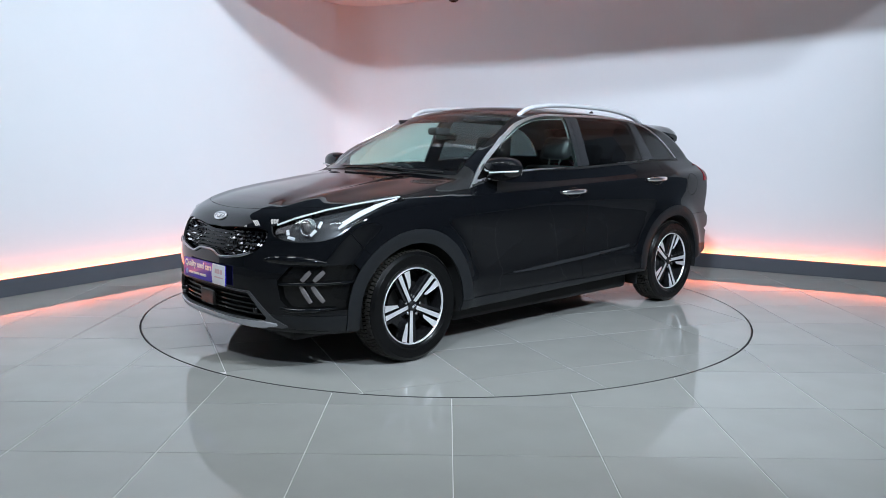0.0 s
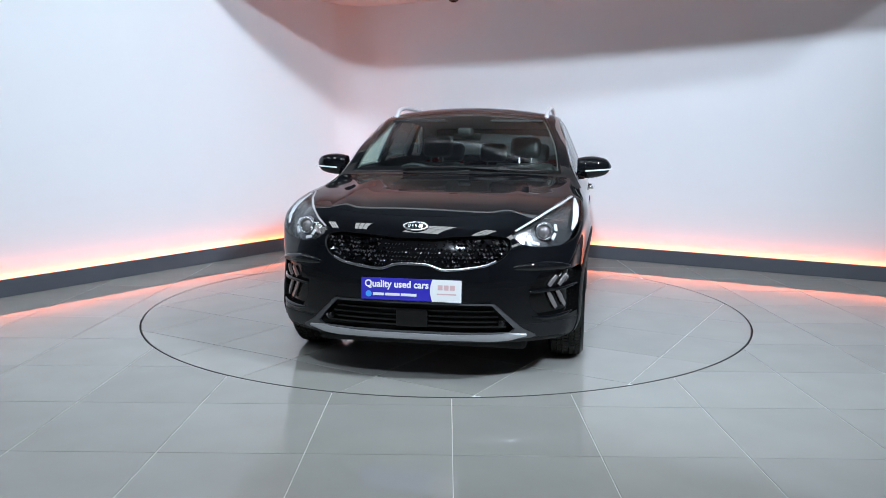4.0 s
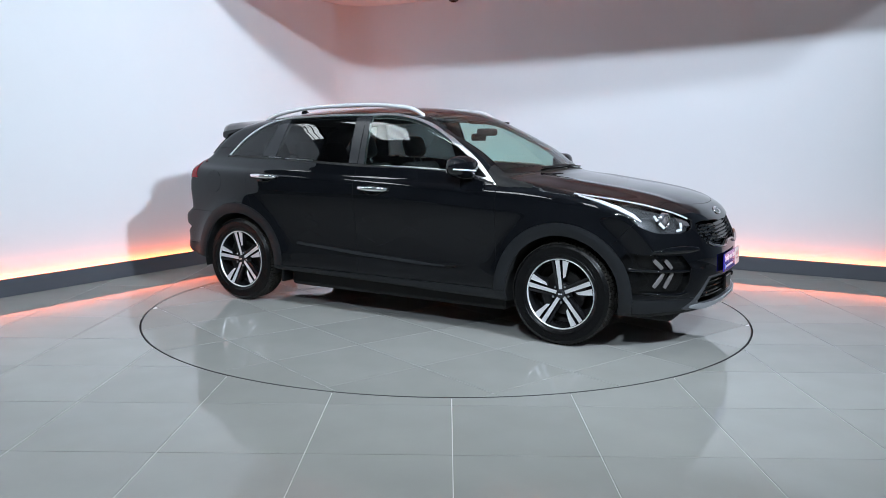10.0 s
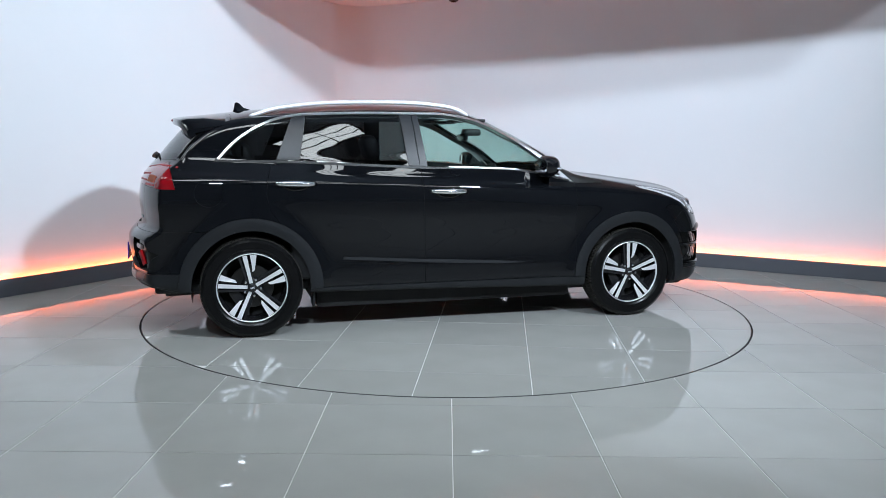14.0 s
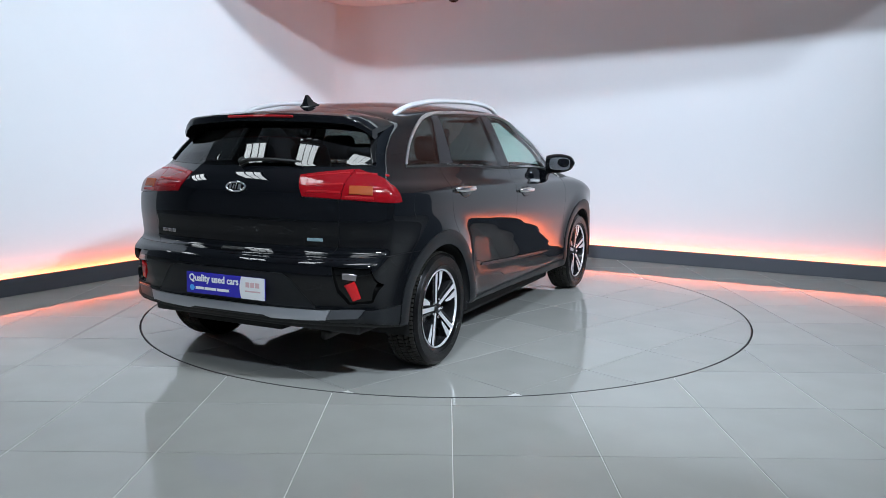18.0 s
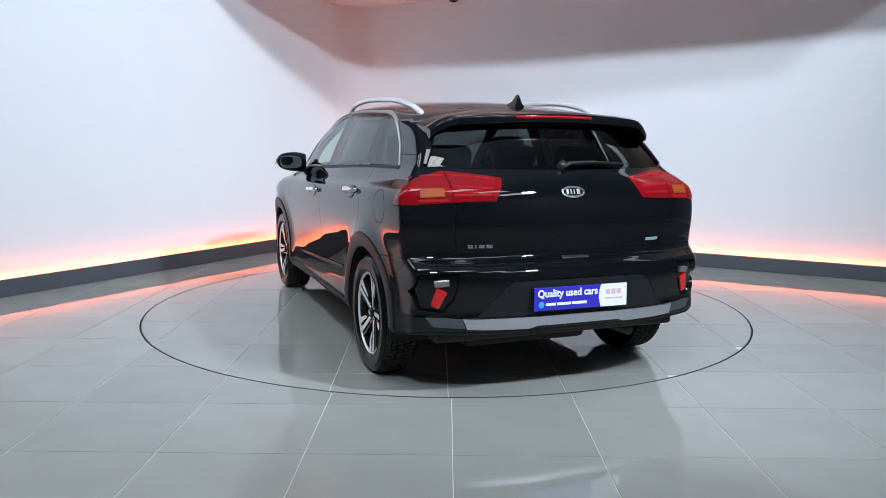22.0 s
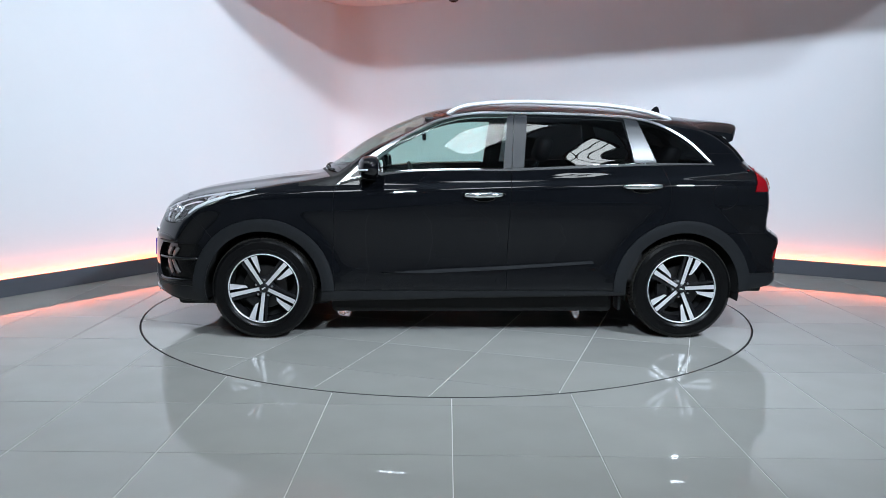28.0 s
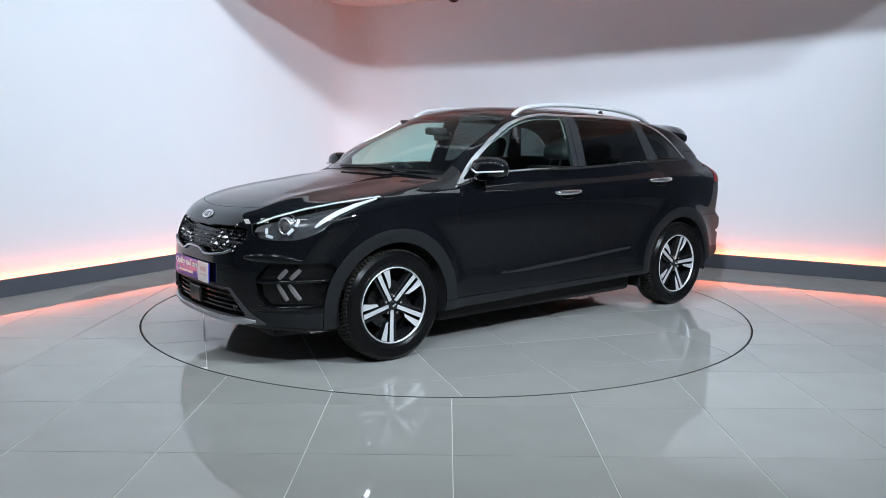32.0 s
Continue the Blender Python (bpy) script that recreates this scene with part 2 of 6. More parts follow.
def curve(points, n=12, closed=False):
    """A smooth line through points (any dimension); a point given as ('c', ...) is a sharp corner."""
    sharp = [isinstance(q[0], str) for q in points]
    P = np.array([[float(v) for v in (q[1:] if s else q)] for q, s in zip(points, sharp)])
    N = len(P)
    out = []
    for i in range(N if closed else N - 1):
        p1, p2 = P[i], P[(i + 1) % N]
        p0 = P[(i - 1) % N] if (closed or i > 0) else p1
        p3 = P[(i + 2) % N] if (closed or i + 2 < N) else p2
        if sharp[i]:
            p0 = p1
        if sharp[(i + 1) % N]:
            p3 = p2
        d = max(np.linalg.norm(p2 - p1), 1e-9)
        a, b = max(np.linalg.norm(p1 - p0), 1e-9), max(np.linalg.norm(p3 - p2), 1e-9)
        m1 = (p2 - p1) / d if a < 1e-8 else ((p1 - p0) / a * d + (p2 - p1) / d * a) / (a + d)
        m2 = (p2 - p1) / d if b < 1e-8 else ((p2 - p1) / d * b + (p3 - p2) / b * d) / (b + d)
        for k in range(n):
            t = k / n
            h = 2 * t**3 - 3 * t * t + 1, t**3 - 2 * t * t + t, -2 * t**3 + 3 * t * t, t**3 - t * t
            out.append(h[0] * p1 + h[1] * d * m1 + h[2] * p2 + h[3] * d * m2)
    if not closed:
        out.append(P[-1])
    return np.array(out)


def text_mesh(words, size, depth=0.0006):
    """Words in the built-in font as a mesh, in x and y, from the left."""
    data = bpy.data.curves.new("words", "FONT")
    data.body, data.size, data.extrude, data.resolution_u = words, size, depth, 3
    data.offset = size * 0.028
    ob = new("words", data)
    dg = bpy.context.evaluated_depsgraph_get()
    me = bpy.data.meshes.new_from_object(ob.evaluated_get(dg))
    bpy.data.objects.remove(ob)
    bpy.data.curves.remove(data)
    return me
# ---- the hall ----
def slab_wall(name, start, along, outward, length, z0, z1, mat, label, thick=0.15):
    a, b = start, start + along * length
    q = [a, b, b + outward * thick, a + outward * thick]
    verts = [(p.x, p.y, z0) for p in q] + [(p.x, p.y, z1) for p in q]
    faces = [(0, 1, 2, 3), (4, 5, 6, 7), (0, 1, 5, 4), (1, 2, 6, 5), (2, 3, 7, 6), (3, 0, 4, 7)]
    bm = bmesh.new()
    vs = [bm.verts.new(v) for v in verts]
    for f in faces:
        bm.faces.new([vs[i] for i in f])
    bmesh.ops.recalc_face_normals(bm, faces=bm.faces)
    return tagged(part(name, bm, mat, None), label, "wall", kind="structure")


slab_wall("wall_west", CORNER + ALONG_LEFT * COVE_FROM, ALONG_LEFT, -IN_LEFT, LONG_LEFT - COVE_FROM, 0, WALL_Z, M_WALL, "smooth white painted showroom wall behind the turntable")
slab_wall("wall_north", CORNER + ALONG_RIGHT * COVE_FROM, ALONG_RIGHT, -IN_RIGHT, LONG_RIGHT - 0.15 - COVE_FROM, 0, WALL_Z, M_WALL, "smooth white painted wall tinted pink by the light strip")
def cove(name, r0, r1, z0, z1, mat, label, category):
    """A piece of wall or board that runs round the corner between two radii."""
    bm = bmesh.new()
    rows = []
    for k in range(25):
        a = math.pi / 2 * k / 24
        d = -(IN_LEFT * math.cos(a) + IN_RIGHT * math.sin(a)).normalized()
        rows.append([bm.verts.new(COVE_AT + d * r + Vector((0, 0, z))) for r, z in ((r0, z0), (r1, z0), (r1, z1), (r0, z1))])
    for a, b in zip(rows, rows[1:]):
        for k in range(4):
            bm.faces.new((a[k], a[(k + 1) % 4], b[(k + 1) % 4], b[k]))
    bm.faces.new(rows[0])
    bm.faces.new(rows[-1])
    bmesh.ops.recalc_face_normals(bm, faces=bm.faces)
    return tagged(part(name, bm, mat, None, "", None, True, 40), label, category, kind="structure")


cove("wall_corner", COVE_R, COVE_R + 0.15, 0, WALL_Z, M_WALL, "rounded corner between the two white walls", "wall")
for k, side in enumerate(("far", "east", "south", "hall")):
    p, q, r = HALL_PLAN[k], HALL_PLAN[(k + 1) % 4], HALL_PLAN[(k + 2) % 4]
    slab_wall("wall_" + side, p, (q - p).normalized(), (q - r).normalized(), (q - p).length, 0, HALL_Z, M_HALL, "dim grey wall that closes the hall")


def wall_board(name, along, inward, length, gap, thick, z0, z1, mat, label, bevel=0.004, first=0.0):
    """A board that stands along a wall, gap metres in front of it."""
    bm = bmesh.new()
    m = Matrix.Translation(CORNER) @ Matrix((along, inward, Vector((0, 0, 1)))).transposed().to_4x4()
    box(bm, (first, gap, z0), (length, gap + thick, z1), bevel, m)
    bmesh.ops.recalc_face_normals(bm, faces=bm.faces)
    return tagged(part(name, bm, mat, None), label, "skirting", kind="structure")


wall_board("baseboard_west", ALONG_LEFT, IN_LEFT, LONG_LEFT, 0.055, 0.018, 0.0, 0.143, M_SKIRT, "dark grey skirting board hiding an orange light strip", first=COVE_FROM)
wall_board("baseboard_north", ALONG_RIGHT, IN_RIGHT, LONG_RIGHT - 0.15, 0.055, 0.018, 0.0, 0.143, M_SKIRT, "dark grey skirting board hiding an orange light strip", first=COVE_FROM)
cove("baseboard_corner", COVE_R - 0.073, COVE_R - 0.055, 0.0, 0.143, M_SKIRT, "dark grey skirting board hiding an orange light strip", "skirting")

bm = bmesh.new()
m = Matrix.Translation(CORNER) @ Matrix((ALONG_RIGHT, ALONG_LEFT, Vector((0, 0, 1)))).transposed().to_4x4()
box(bm, (-7.65, -2.15, HALL_Z), (13.15, 14.15, HALL_Z + 0.2), 0, m)
bmesh.ops.recalc_face_normals(bm, faces=bm.faces)
tagged(part("ceiling_hall", bm, M_HALL, None), "dim grey hall roof with rows of skylights", "ceiling", kind="structure")

# ---- floor ----
TABLE_R = 2.229
TILE, JOINT = 0.607, 0.0045


def plate(name, outline, z0, z1, mat, parent=None, label="", m=None):
    bm = bmesh.new()
    lo = [bm.verts.new((x, y, z0)) for x, y in outline]
    hi = [bm.verts.new((x, y, z1)) for x, y in outline]
    n = len(outline)
    bm.faces.new(lo[::-1])
    bm.faces.new(hi)
    for i in range(n):
        bm.faces.new((lo[i], lo[(i + 1) % n], hi[(i + 1) % n], hi[i]))
    return part(name, bm, mat, parent, label, m)


def clip_line(poly, a, n):
    """Keeps the side of a line (through a) to which n points."""
    out = []
    for i, p in enumerate(poly):
        q = poly[(i + 1) % len(poly)]
        dp = (p[0] - a[0]) * n[0] + (p[1] - a[1]) * n[1]
        dq = (q[0] - a[0]) * n[0] + (q[1] - a[1]) * n[1]
        if dp >= 0:
            out.append(p)
        if (dp < 0) != (dq < 0):
            t = dp / (dp - dq)
            out.append((p[0] + t * (q[0] - p[0]), p[1] + t * (q[1] - p[1])))
    return out


def clip_disc(poly, r, inside):
    """Keeps what lies inside (or outside) a circle about the origin, with the arc as its edge."""
    dense = []
    for i, p in enumerate(poly):
        q = poly[(i + 1) % len(poly)]
        dx, dy = q[0] - p[0], q[1] - p[1]
        dense.append(p)
        a, b, c = dx * dx + dy * dy, 2 * (p[0] * dx + p[1] * dy), p[0] ** 2 + p[1] ** 2 - r * r
        disc = b * b - 4 * a * c
        if disc > 0:
            for t in sorted(((-b - math.sqrt(disc)) / (2 * a), (-b + math.sqrt(disc)) / (2 * a))):
                if 1e-6 < t < 1 - 1e-6:
                    dense.append((p[0] + t * dx, p[1] + t * dy, "x"))
    def keep(p):
        d = math.hypot(p[0], p[1])
        return d <= r + 1e-7 if inside else d >= r - 1e-7
    if all(keep(p) for p in dense):
        return [p[:2] for p in poly]
    n = len(dense)
    out = []
    for i, p in enumerate(dense):
        q = dense[(i + 1) % n]
        mid = ((p[0] + q[0]) / 2, (p[1] + q[1]) / 2)
        if keep(p) and (len(p) == 2 or keep(mid) or keep(((p[0] + dense[i - 1][0]) / 2, (p[1] + dense[i - 1][1]) / 2))):
            out.append(p[:2])
            if len(p) == 3 and not keep(mid):
                # follow the arc to the next crossing
                j = i + 1
                while len(dense[j % n]) == 2:
                    j += 1
                e = dense[j % n]
                a0, a1 = math.atan2(p[1], p[0]), math.atan2(e[1], e[0])
                d = (a1 - a0 + math.pi) % (2 * math.pi) - math.pi
                k = max(2, int(abs(d) * r / 0.03))
                for s in range(1, k):
                    out.append((r * math.cos(a0 + d * s / k), r * math.sin(a0 + d * s / k)))
    return out


def area(poly):
    return 0.5 * sum(p[0] * q[1] - q[0] * p[1] for p, q in zip(poly, poly[1:] + poly[:1]))


def soffit():
    """The low ceiling over the back of the turntable, with a front edge that curves gently."""
    mid, r = Vector((5.43, 10.27)), 11.42
    edge = [(mid.x + r * math.cos(a), mid.y + r * math.sin(a)) for a in np.linspace(radians(220), radians(276), 48)]
    outline = edge + [(12.0, 12.0), (-12.0, 12.0)]
    outline = clip_line(outline, CORNER + IN_LEFT * 0.002, IN_LEFT)
    outline = clip_line(outline, CORNER + IN_RIGHT * 0.002, IN_RIGHT)
    outline = clip_line(outline, CORNER + ALONG_RIGHT * (LONG_RIGHT - 0.16), -ALONG_RIGHT)
    tagged(plate("ceiling", outline, CANOPY_Z, CANOPY_Z + 0.30, M_CANOPY), "low white soffit over the back of the turntable", "ceiling", kind="structure")


soffit()


def tile_piece(parent, poly):
    me_poly = poly if area(poly) > 0 else poly[::-1]
    cx, cy = sum(p[0] for p in me_poly) / len(me_poly), sum(p[1] for p in me_poly) / len(me_poly)
    n = len(me_poly)
    cham = 0.0012
    inner = [(p[0] - cx, p[1] - cy) for p in me_poly]
    small = []
    for x, y in inner:
        d = math.hypot(x, y)
        small.append((x * (1 - cham / d), y * (1 - cham / d)))
    verts = [(x, y, -0.009) for x, y in inner] + [(x, y, -0.0008) for x, y in inner] + [(x, y, 0) for x, y in small]
    faces = [tuple(range(2 * n, 3 * n))]
    for i in range(n):
        j = (i + 1) % n
        faces += [(i, j, n + j, n + i), (n + i, n + j, 2 * n + j, 2 * n + i)]
    tilt = random.uniform(-0.0003, 0.0003)
    return put("tile", mesh_of("tile", verts, faces), M_TILE, parent, m=Matrix.Translation((cx, cy, tilt)))


def hall_floor():
    ring = [(p.x, p.y) for p in HALL_PLAN]
    if area(ring) < 0:
        ring = ring[::-1]
    # the screed below, with a round well for the turntable
    bm = bmesh.new()
    outer = [bm.verts.new((x, y, -0.0025)) for x, y in ring]
    hole = [bm.verts.new(((TABLE_R + 0.008) * math.cos(2 * math.pi * k / 160), (TABLE_R + 0.008) * math.sin(2 * math.pi * k / 160), -0.0025)) for k in range(160)]
    edges = [bm.edges.new((outer[i], outer[(i + 1) % 4])) for i in range(4)] + [bm.edges.new((hole[i], hole[(i + 1) % 160])) for i in range(160)]
    bmesh.ops.triangle_fill(bm, use_beauty=True, use_dissolve=False, edges=edges)
    for f in [f for f in bm.faces if f.calc_center_median().to_2d().length < TABLE_R * 0.97]:
        bm.faces.remove(f)
    bmesh.ops.recalc_face_normals(bm, faces=bm.faces)
    whole = ring
    ring = clip_line(clip_line(ring, CORNER, IN_LEFT), CORNER, IN_RIGHT)
    floor = tagged(part("floor", bm, M_GROUT, None), "polished grey porcelain tiles with pale joints", "floor", kind="structure")
    x0, y0 = 0.033, -2.345
    h = JOINT / 2
    for i in range(-14, 22):
        for j in range(-18, 13):
            ax, ay = x0 + i * TILE, y0 + j * TILE
            poly = [(ax + h, ay + h), (ax + TILE - h, ay + h), (ax + TILE - h, ay + TILE - h), (ax + h, ay + TILE - h)]
            for k in range(len(ring)):
                a, b = ring[k], ring[(k + 1) % len(ring)]
                poly = clip_line(poly, a, (-(b[1] - a[1]), b[0] - a[0])) if poly else poly
            if not poly or abs(area(poly)) < 0.004:
                continue
            if ay < -5.9 or ax > 5.5:
                continue
            if min(math.hypot(*p) for p in poly) < TABLE_R + 0.5:
                poly = clip_disc(poly, TABLE_R + 0.006, False)
                if len(poly) < 3 or abs(area(poly)) < 0.002 or math.hypot(sum(p[0] for p in poly) / len(poly), sum(p[1] for p in poly) / len(poly)) < TABLE_R:
                    continue
            tile_piece(floor, poly)
    # the part of the floor behind the camera, in one sheet
    rest = clip_line([(x, y) for x, y in ring], (0, -5.380), (0, -1))
    plate("floor_rear", [(p[0], p[1]) for p in rest], -0.0020, -0.0005, M_TILE, floor)
    side = clip_line(clip_line([(x, y) for x, y in ring], (0, -5.380), (0, 1)), (6.1, 0), (1, 0))
    plate("floor_side", [(p[0], p[1]) for p in side], -0.0020, -0.0005, M_TILE, floor)
    plate("floor_west", clip_line(whole, CORNER, -IN_LEFT), -0.0020, -0.0005, M_TILE, floor)
    # the dark bottom of the slot round the turntable
    bm = bmesh.new()
    lathe(bm, [(TABLE_R + 0.012, -0.004), (TABLE_R + 0.010, -0.03), (TABLE_R - 0.03, -0.03)], 160, "z")
    part("turntable_well", bm, M_SLOT, floor, "dark slot round the turntable")


hall_floor()


def turntable():
    table = thing("turntable", "round tiled vehicle turntable set flush in the floor", "turntable")
    bm = bmesh.new()
    lathe(bm, [(0.0001, -0.0025), (TABLE_R - 0.009, -0.0025), (TABLE_R - 0.009, -0.02), (0.0001, -0.02)], 160, "z")
    bmesh.ops.recalc_face_normals(bm, faces=bm.faces)
    part("deck", bm, M_GROUT, table, "pale grout between the tiles")
    # An added ring, darkened so that it reads as part of the gap.
    bm = bmesh.new()
    lathe(bm, [(TABLE_R - 0.008, -0.02), (TABLE_R - 0.008, -0.0002), (TABLE_R - 0.004, -0.0002), (TABLE_R - 0.004, -0.02)], 160, "z")
    bmesh.ops.recalc_face_normals(bm, faces=bm.faces)
    part("edge_ring", bm, M_EDGE_RING, table, "thin added edge ring, darkened like the gap beside it")
    a = radians(69.5)
    d, n = (math.cos(a), math.sin(a)), (math.sin(a), -math.cos(a))
    h = JOINT / 2
    for i in range(-5, 5):
        for j in range(-5, 5):
            u0, v0 = -0.01 + i * TILE, 0.02 + j * TILE
            sq = [(u0 + h, v0 + h), (u0 + TILE - h, v0 + h), (u0 + TILE - h, v0 + TILE - h), (u0 + h, v0 + TILE - h)]
            poly = [(u * n[0] + v * d[0], u * n[1] + v * d[1]) for u, v in sq]
            if min(math.hypot(*p) for p in poly) > TABLE_R - 0.01:
                continue
            poly = clip_disc(poly, TABLE_R - 0.0085, True)
            if len(poly) < 3 or abs(area(poly)) < 0.002:
                continue
            tile_piece(table, poly)
    return table


TABLE = turntable()


# ---- rooflights and flood lights ----
def rooflight(at, w=0.80, d=1.30):
    """A paned rooflight under the hall's roof: a dark frame with bars and six bright panes."""
    t = thing("rooflight", "bright paned rooflight in a dark frame under the hall roof", "rooflight", "rooflights", Matrix.Translation(at))
    bm = bmesh.new()
    for lo, hi in (((-w / 2 - 0.05, -d / 2 - 0.05, 0), (w / 2 + 0.05, -d / 2, 0.09)), ((-w / 2 - 0.05, d / 2, 0), (w / 2 + 0.05, d / 2 + 0.05, 0.09)),
                   ((-w / 2 - 0.05, -d / 2, 0), (-w / 2, d / 2, 0.09)), ((w / 2, -d / 2, 0), (w / 2 + 0.05, d / 2, 0.09))):
        box(bm, lo, hi, 0.004)
    part("frame", bm, M_FIXTURE, t)
    for k in (1, 2):
        bm = bmesh.new()
        box(bm, (-w / 2 + w * k / 3 - 0.010, -d / 2, 0.005), (-w / 2 + w * k / 3 + 0.010, d / 2, 0.06), 0.003)
        part("glazing_bar", bm, M_FIXTURE, t)
    bm = bmesh.new()
    box(bm, (-w / 2, -0.010, 0.008), (w / 2, 0.010, 0.06), 0.003)
    part("glazing_bar", bm, M_FIXTURE, t)
    for i in range(3):
        for j in range(2):
            bm = bmesh.new()
            box(bm, (-w / 2 + w * i / 3, -d / 2 + d * j / 2, 0.04), (-w / 2 + w * (i + 1) / 3, -d / 2 + d * (j + 1) / 2, 0.05))
            part("pane", bm, M_SKYLIGHT, t)
    return t


# a row of rooflights, level with the right-hand wall
ROOF_TURN = math.atan2(ALONG_RIGHT.y, ALONG_RIGHT.x)
light_one = None
for k in range(8):
    p = Vector((-3.4, -2.6, HALL_Z - 0.09)) + ALONG_RIGHT * (2.4 * (k - 3))
    m = Matrix.Translation(p) @ Matrix.Rotation(ROOF_TURN, 4, "Z")
    if light_one is None:
        light_one = rooflight((0, 0, 0), 0.85, 2.0)
        light_one.matrix_basis = m
    else:
        copy_thing(light_one, m)


def flood_light(at, aim):
    m = look(at, aim)
    t = thing("flood_light", "black flood light hung from the hall roof", "flood light", "flood lights", m)
    bm = bmesh.new()
    box(bm, (-0.22, -0.17, 0.02), (0.22, 0.17, 0.09), 0.015)
    part("casing", bm, M_FIXTURE, t)
    bm = bmesh.new()
    tube(bm, [(0, 0, 0.08), (0, 0.10, 0.16), m.inverted() @ Vector((at[0], at[1], HALL_Z))], 0.02, 8)
    part("hanger", bm, M_FIXTURE, t)


flood_light(LAMP_A, AIM_A)
flood_light(LAMP_B, AIM_B)


# a small fitting where the soffit meets the wall
spot = thing("ceiling_fitting", "small dark grey fitting under the soffit by the wall", "ceiling fitting", at=Matrix.Translation((0.06, 3.40, CANOPY_Z)))
bm = bmesh.new()
lathe(bm, [(0.001, -0.055), (0.045, -0.050), (0.060, -0.030), (0.062, 0.0)], 24, "z")
part("housing", bm, M_FIXTURE, spot, "", None, True)
bm = bmesh.new()
lathe(bm, [(0.001, -0.062), (0.028, -0.060), (0.032, -0.050)], 20, "z")
part("lens", bm, M_GLASSBLACK, spot, "", None, True)
# ---- the car's body ----
# x to the front, y to the left, z up, from the ground midway between the axles.
SIDE_NOSE = [
    ("c", 1.90, 0.225), (2.06, 0.222), (2.135, 0.230), (2.178, 0.258), (2.196, 0.315), (2.200, 0.40), (2.200, 0.50), (2.196, 0.58),
    (2.186, 0.65), (2.164, 0.72), (2.130, 0.785), (2.085, 0.842), (2.01, 0.888), (1.90, 0.928), (1.71, 0.968),
    (1.50, 0.998), (1.30, 1.026), (1.15, 1.046), (1.06, 1.064)]
SIDE_TOP = [
     (0.99, 1.102), (0.90, 1.164), (0.74, 1.271), (0.56, 1.368),
    (0.42, 1.429), (0.28, 1.476), (0.10, 1.509), (-0.28, 1.528), (-0.80, 1.516), (-1.30, 1.477), (-1.52, 1.449)]
SIDE_TAIL = [
    (-1.65, 1.418), (-1.745, 1.362), (-1.847, 1.257), (-1.948, 1.135), (-2.003, 1.075), (-2.034, 1.02), (-2.054, 0.95), (-2.060, 0.86),
    (-2.052, 0.76), (-2.054, 0.715), (-2.090, 0.686), (-2.128, 0.655), (-2.138, 0.60), (-2.128, 0.52), (-2.118, 0.45), (-2.122, 0.41),
    (-2.122, 0.375), (-2.100, 0.347), (-2.04, 0.328), ("c", -1.85, 0.290)]
SIDE = curve(SIDE_NOSE + SIDE_TOP + SIDE_TAIL, 20, closed=True)

WIDE_Z = np.array([0.15, 0.22, 0.30, 0.40, 0.50, 0.60, 0.70, 0.80, 0.88, 0.93, 0.97, 1.01, 1.05, 1.09, 1.13, 1.20, 1.30, 1.40, 1.46, 1.52, 1.60])
WIDE_Y = np.array([0.815, 0.842, 0.862, 0.865, 0.864, 0.868, 0.877, 0.887, 0.891, 0.889, 0.880, 0.851, 0.834, 0.817, 0.800, 0.771, 0.727, 0.677, 0.640, 0.595, 0.53])


def spline_table(xs, ys):
    """A smooth function through a table, as a fine table of its own."""
    P = curve([(x, y) for x, y in zip(xs, ys)], 16)
    return P[:, 0], P[:, 1]


WIDE_FINE = spline_table(WIDE_Z, WIDE_Y)


def smooth01(x, a, b):
    t = np.clip((x - a) / (b - a), 0, 1)
    return t * t * (3 - 2 * t)


def half_width(x, z):
    up = smooth01(z, 0.80, 1.05)
    zz = z + up * 0.033 * x
    w = np.interp(zz, *WIDE_FINE)
    cab = smooth01(z, 0.98, 1.16)
    w = w - (0.6 * up + 0.4 * cab) * 0.050 * smooth01(x, 0.1, 1.15) - cab * 0.068 * smooth01(-x, 0.5, 1.75)
    w = w - 0.20 * np.clip((x - 1.32) / 0.9, 0, None) ** 2.5 - 0.075 * np.clip((-x - 1.25) / 0.90, 0, None) ** 2.2
    # the wheel arches stand a little proud
    for cx in (1.35, -1.35):
        r = np.hypot(x - cx, z - 0.325)
        w = w + 0.022 * np.exp(-((r - 0.42) / 0.075) ** 2) * smooth01(z, 0.15, 0.35)
    return w


SEG_A = SIDE
SEG_B = np.roll(SIDE, -1, axis=0)


def outline_distance(px, pz, A=SEG_A, B=SEG_B):
    """Signed distance to a closed outline, negative inside."""
    best = np.full(px.shape, 1e9)
    odd = np.zeros(px.shape, bool)
    for (ax, az), (bx, bz) in zip(A, B):
        dx, dz = bx - ax, bz - az
        L = dx * dx + dz * dz
        if L < 1e-12:
            continue
        t = np.clip(((px - ax) * dx + (pz - az) * dz) / L, 0, 1)
        best = np.minimum(best, (px - ax - t * dx) ** 2 + (pz - az - t * dz) ** 2)
        if az != bz:
            cross = (az > pz) != (bz > pz)
            odd ^= cross & (px < ax + (pz - az) / (bz - az) * dx)
    d = np.sqrt(best)
    return np.where(odd, -d, d)


GX, GZ = np.arange(-2.60, 2.60, 0.01), np.arange(-0.2, 1.9, 0.01)
GRID = outline_distance(*np.meshgrid(GX, GZ, indexing="ij"))


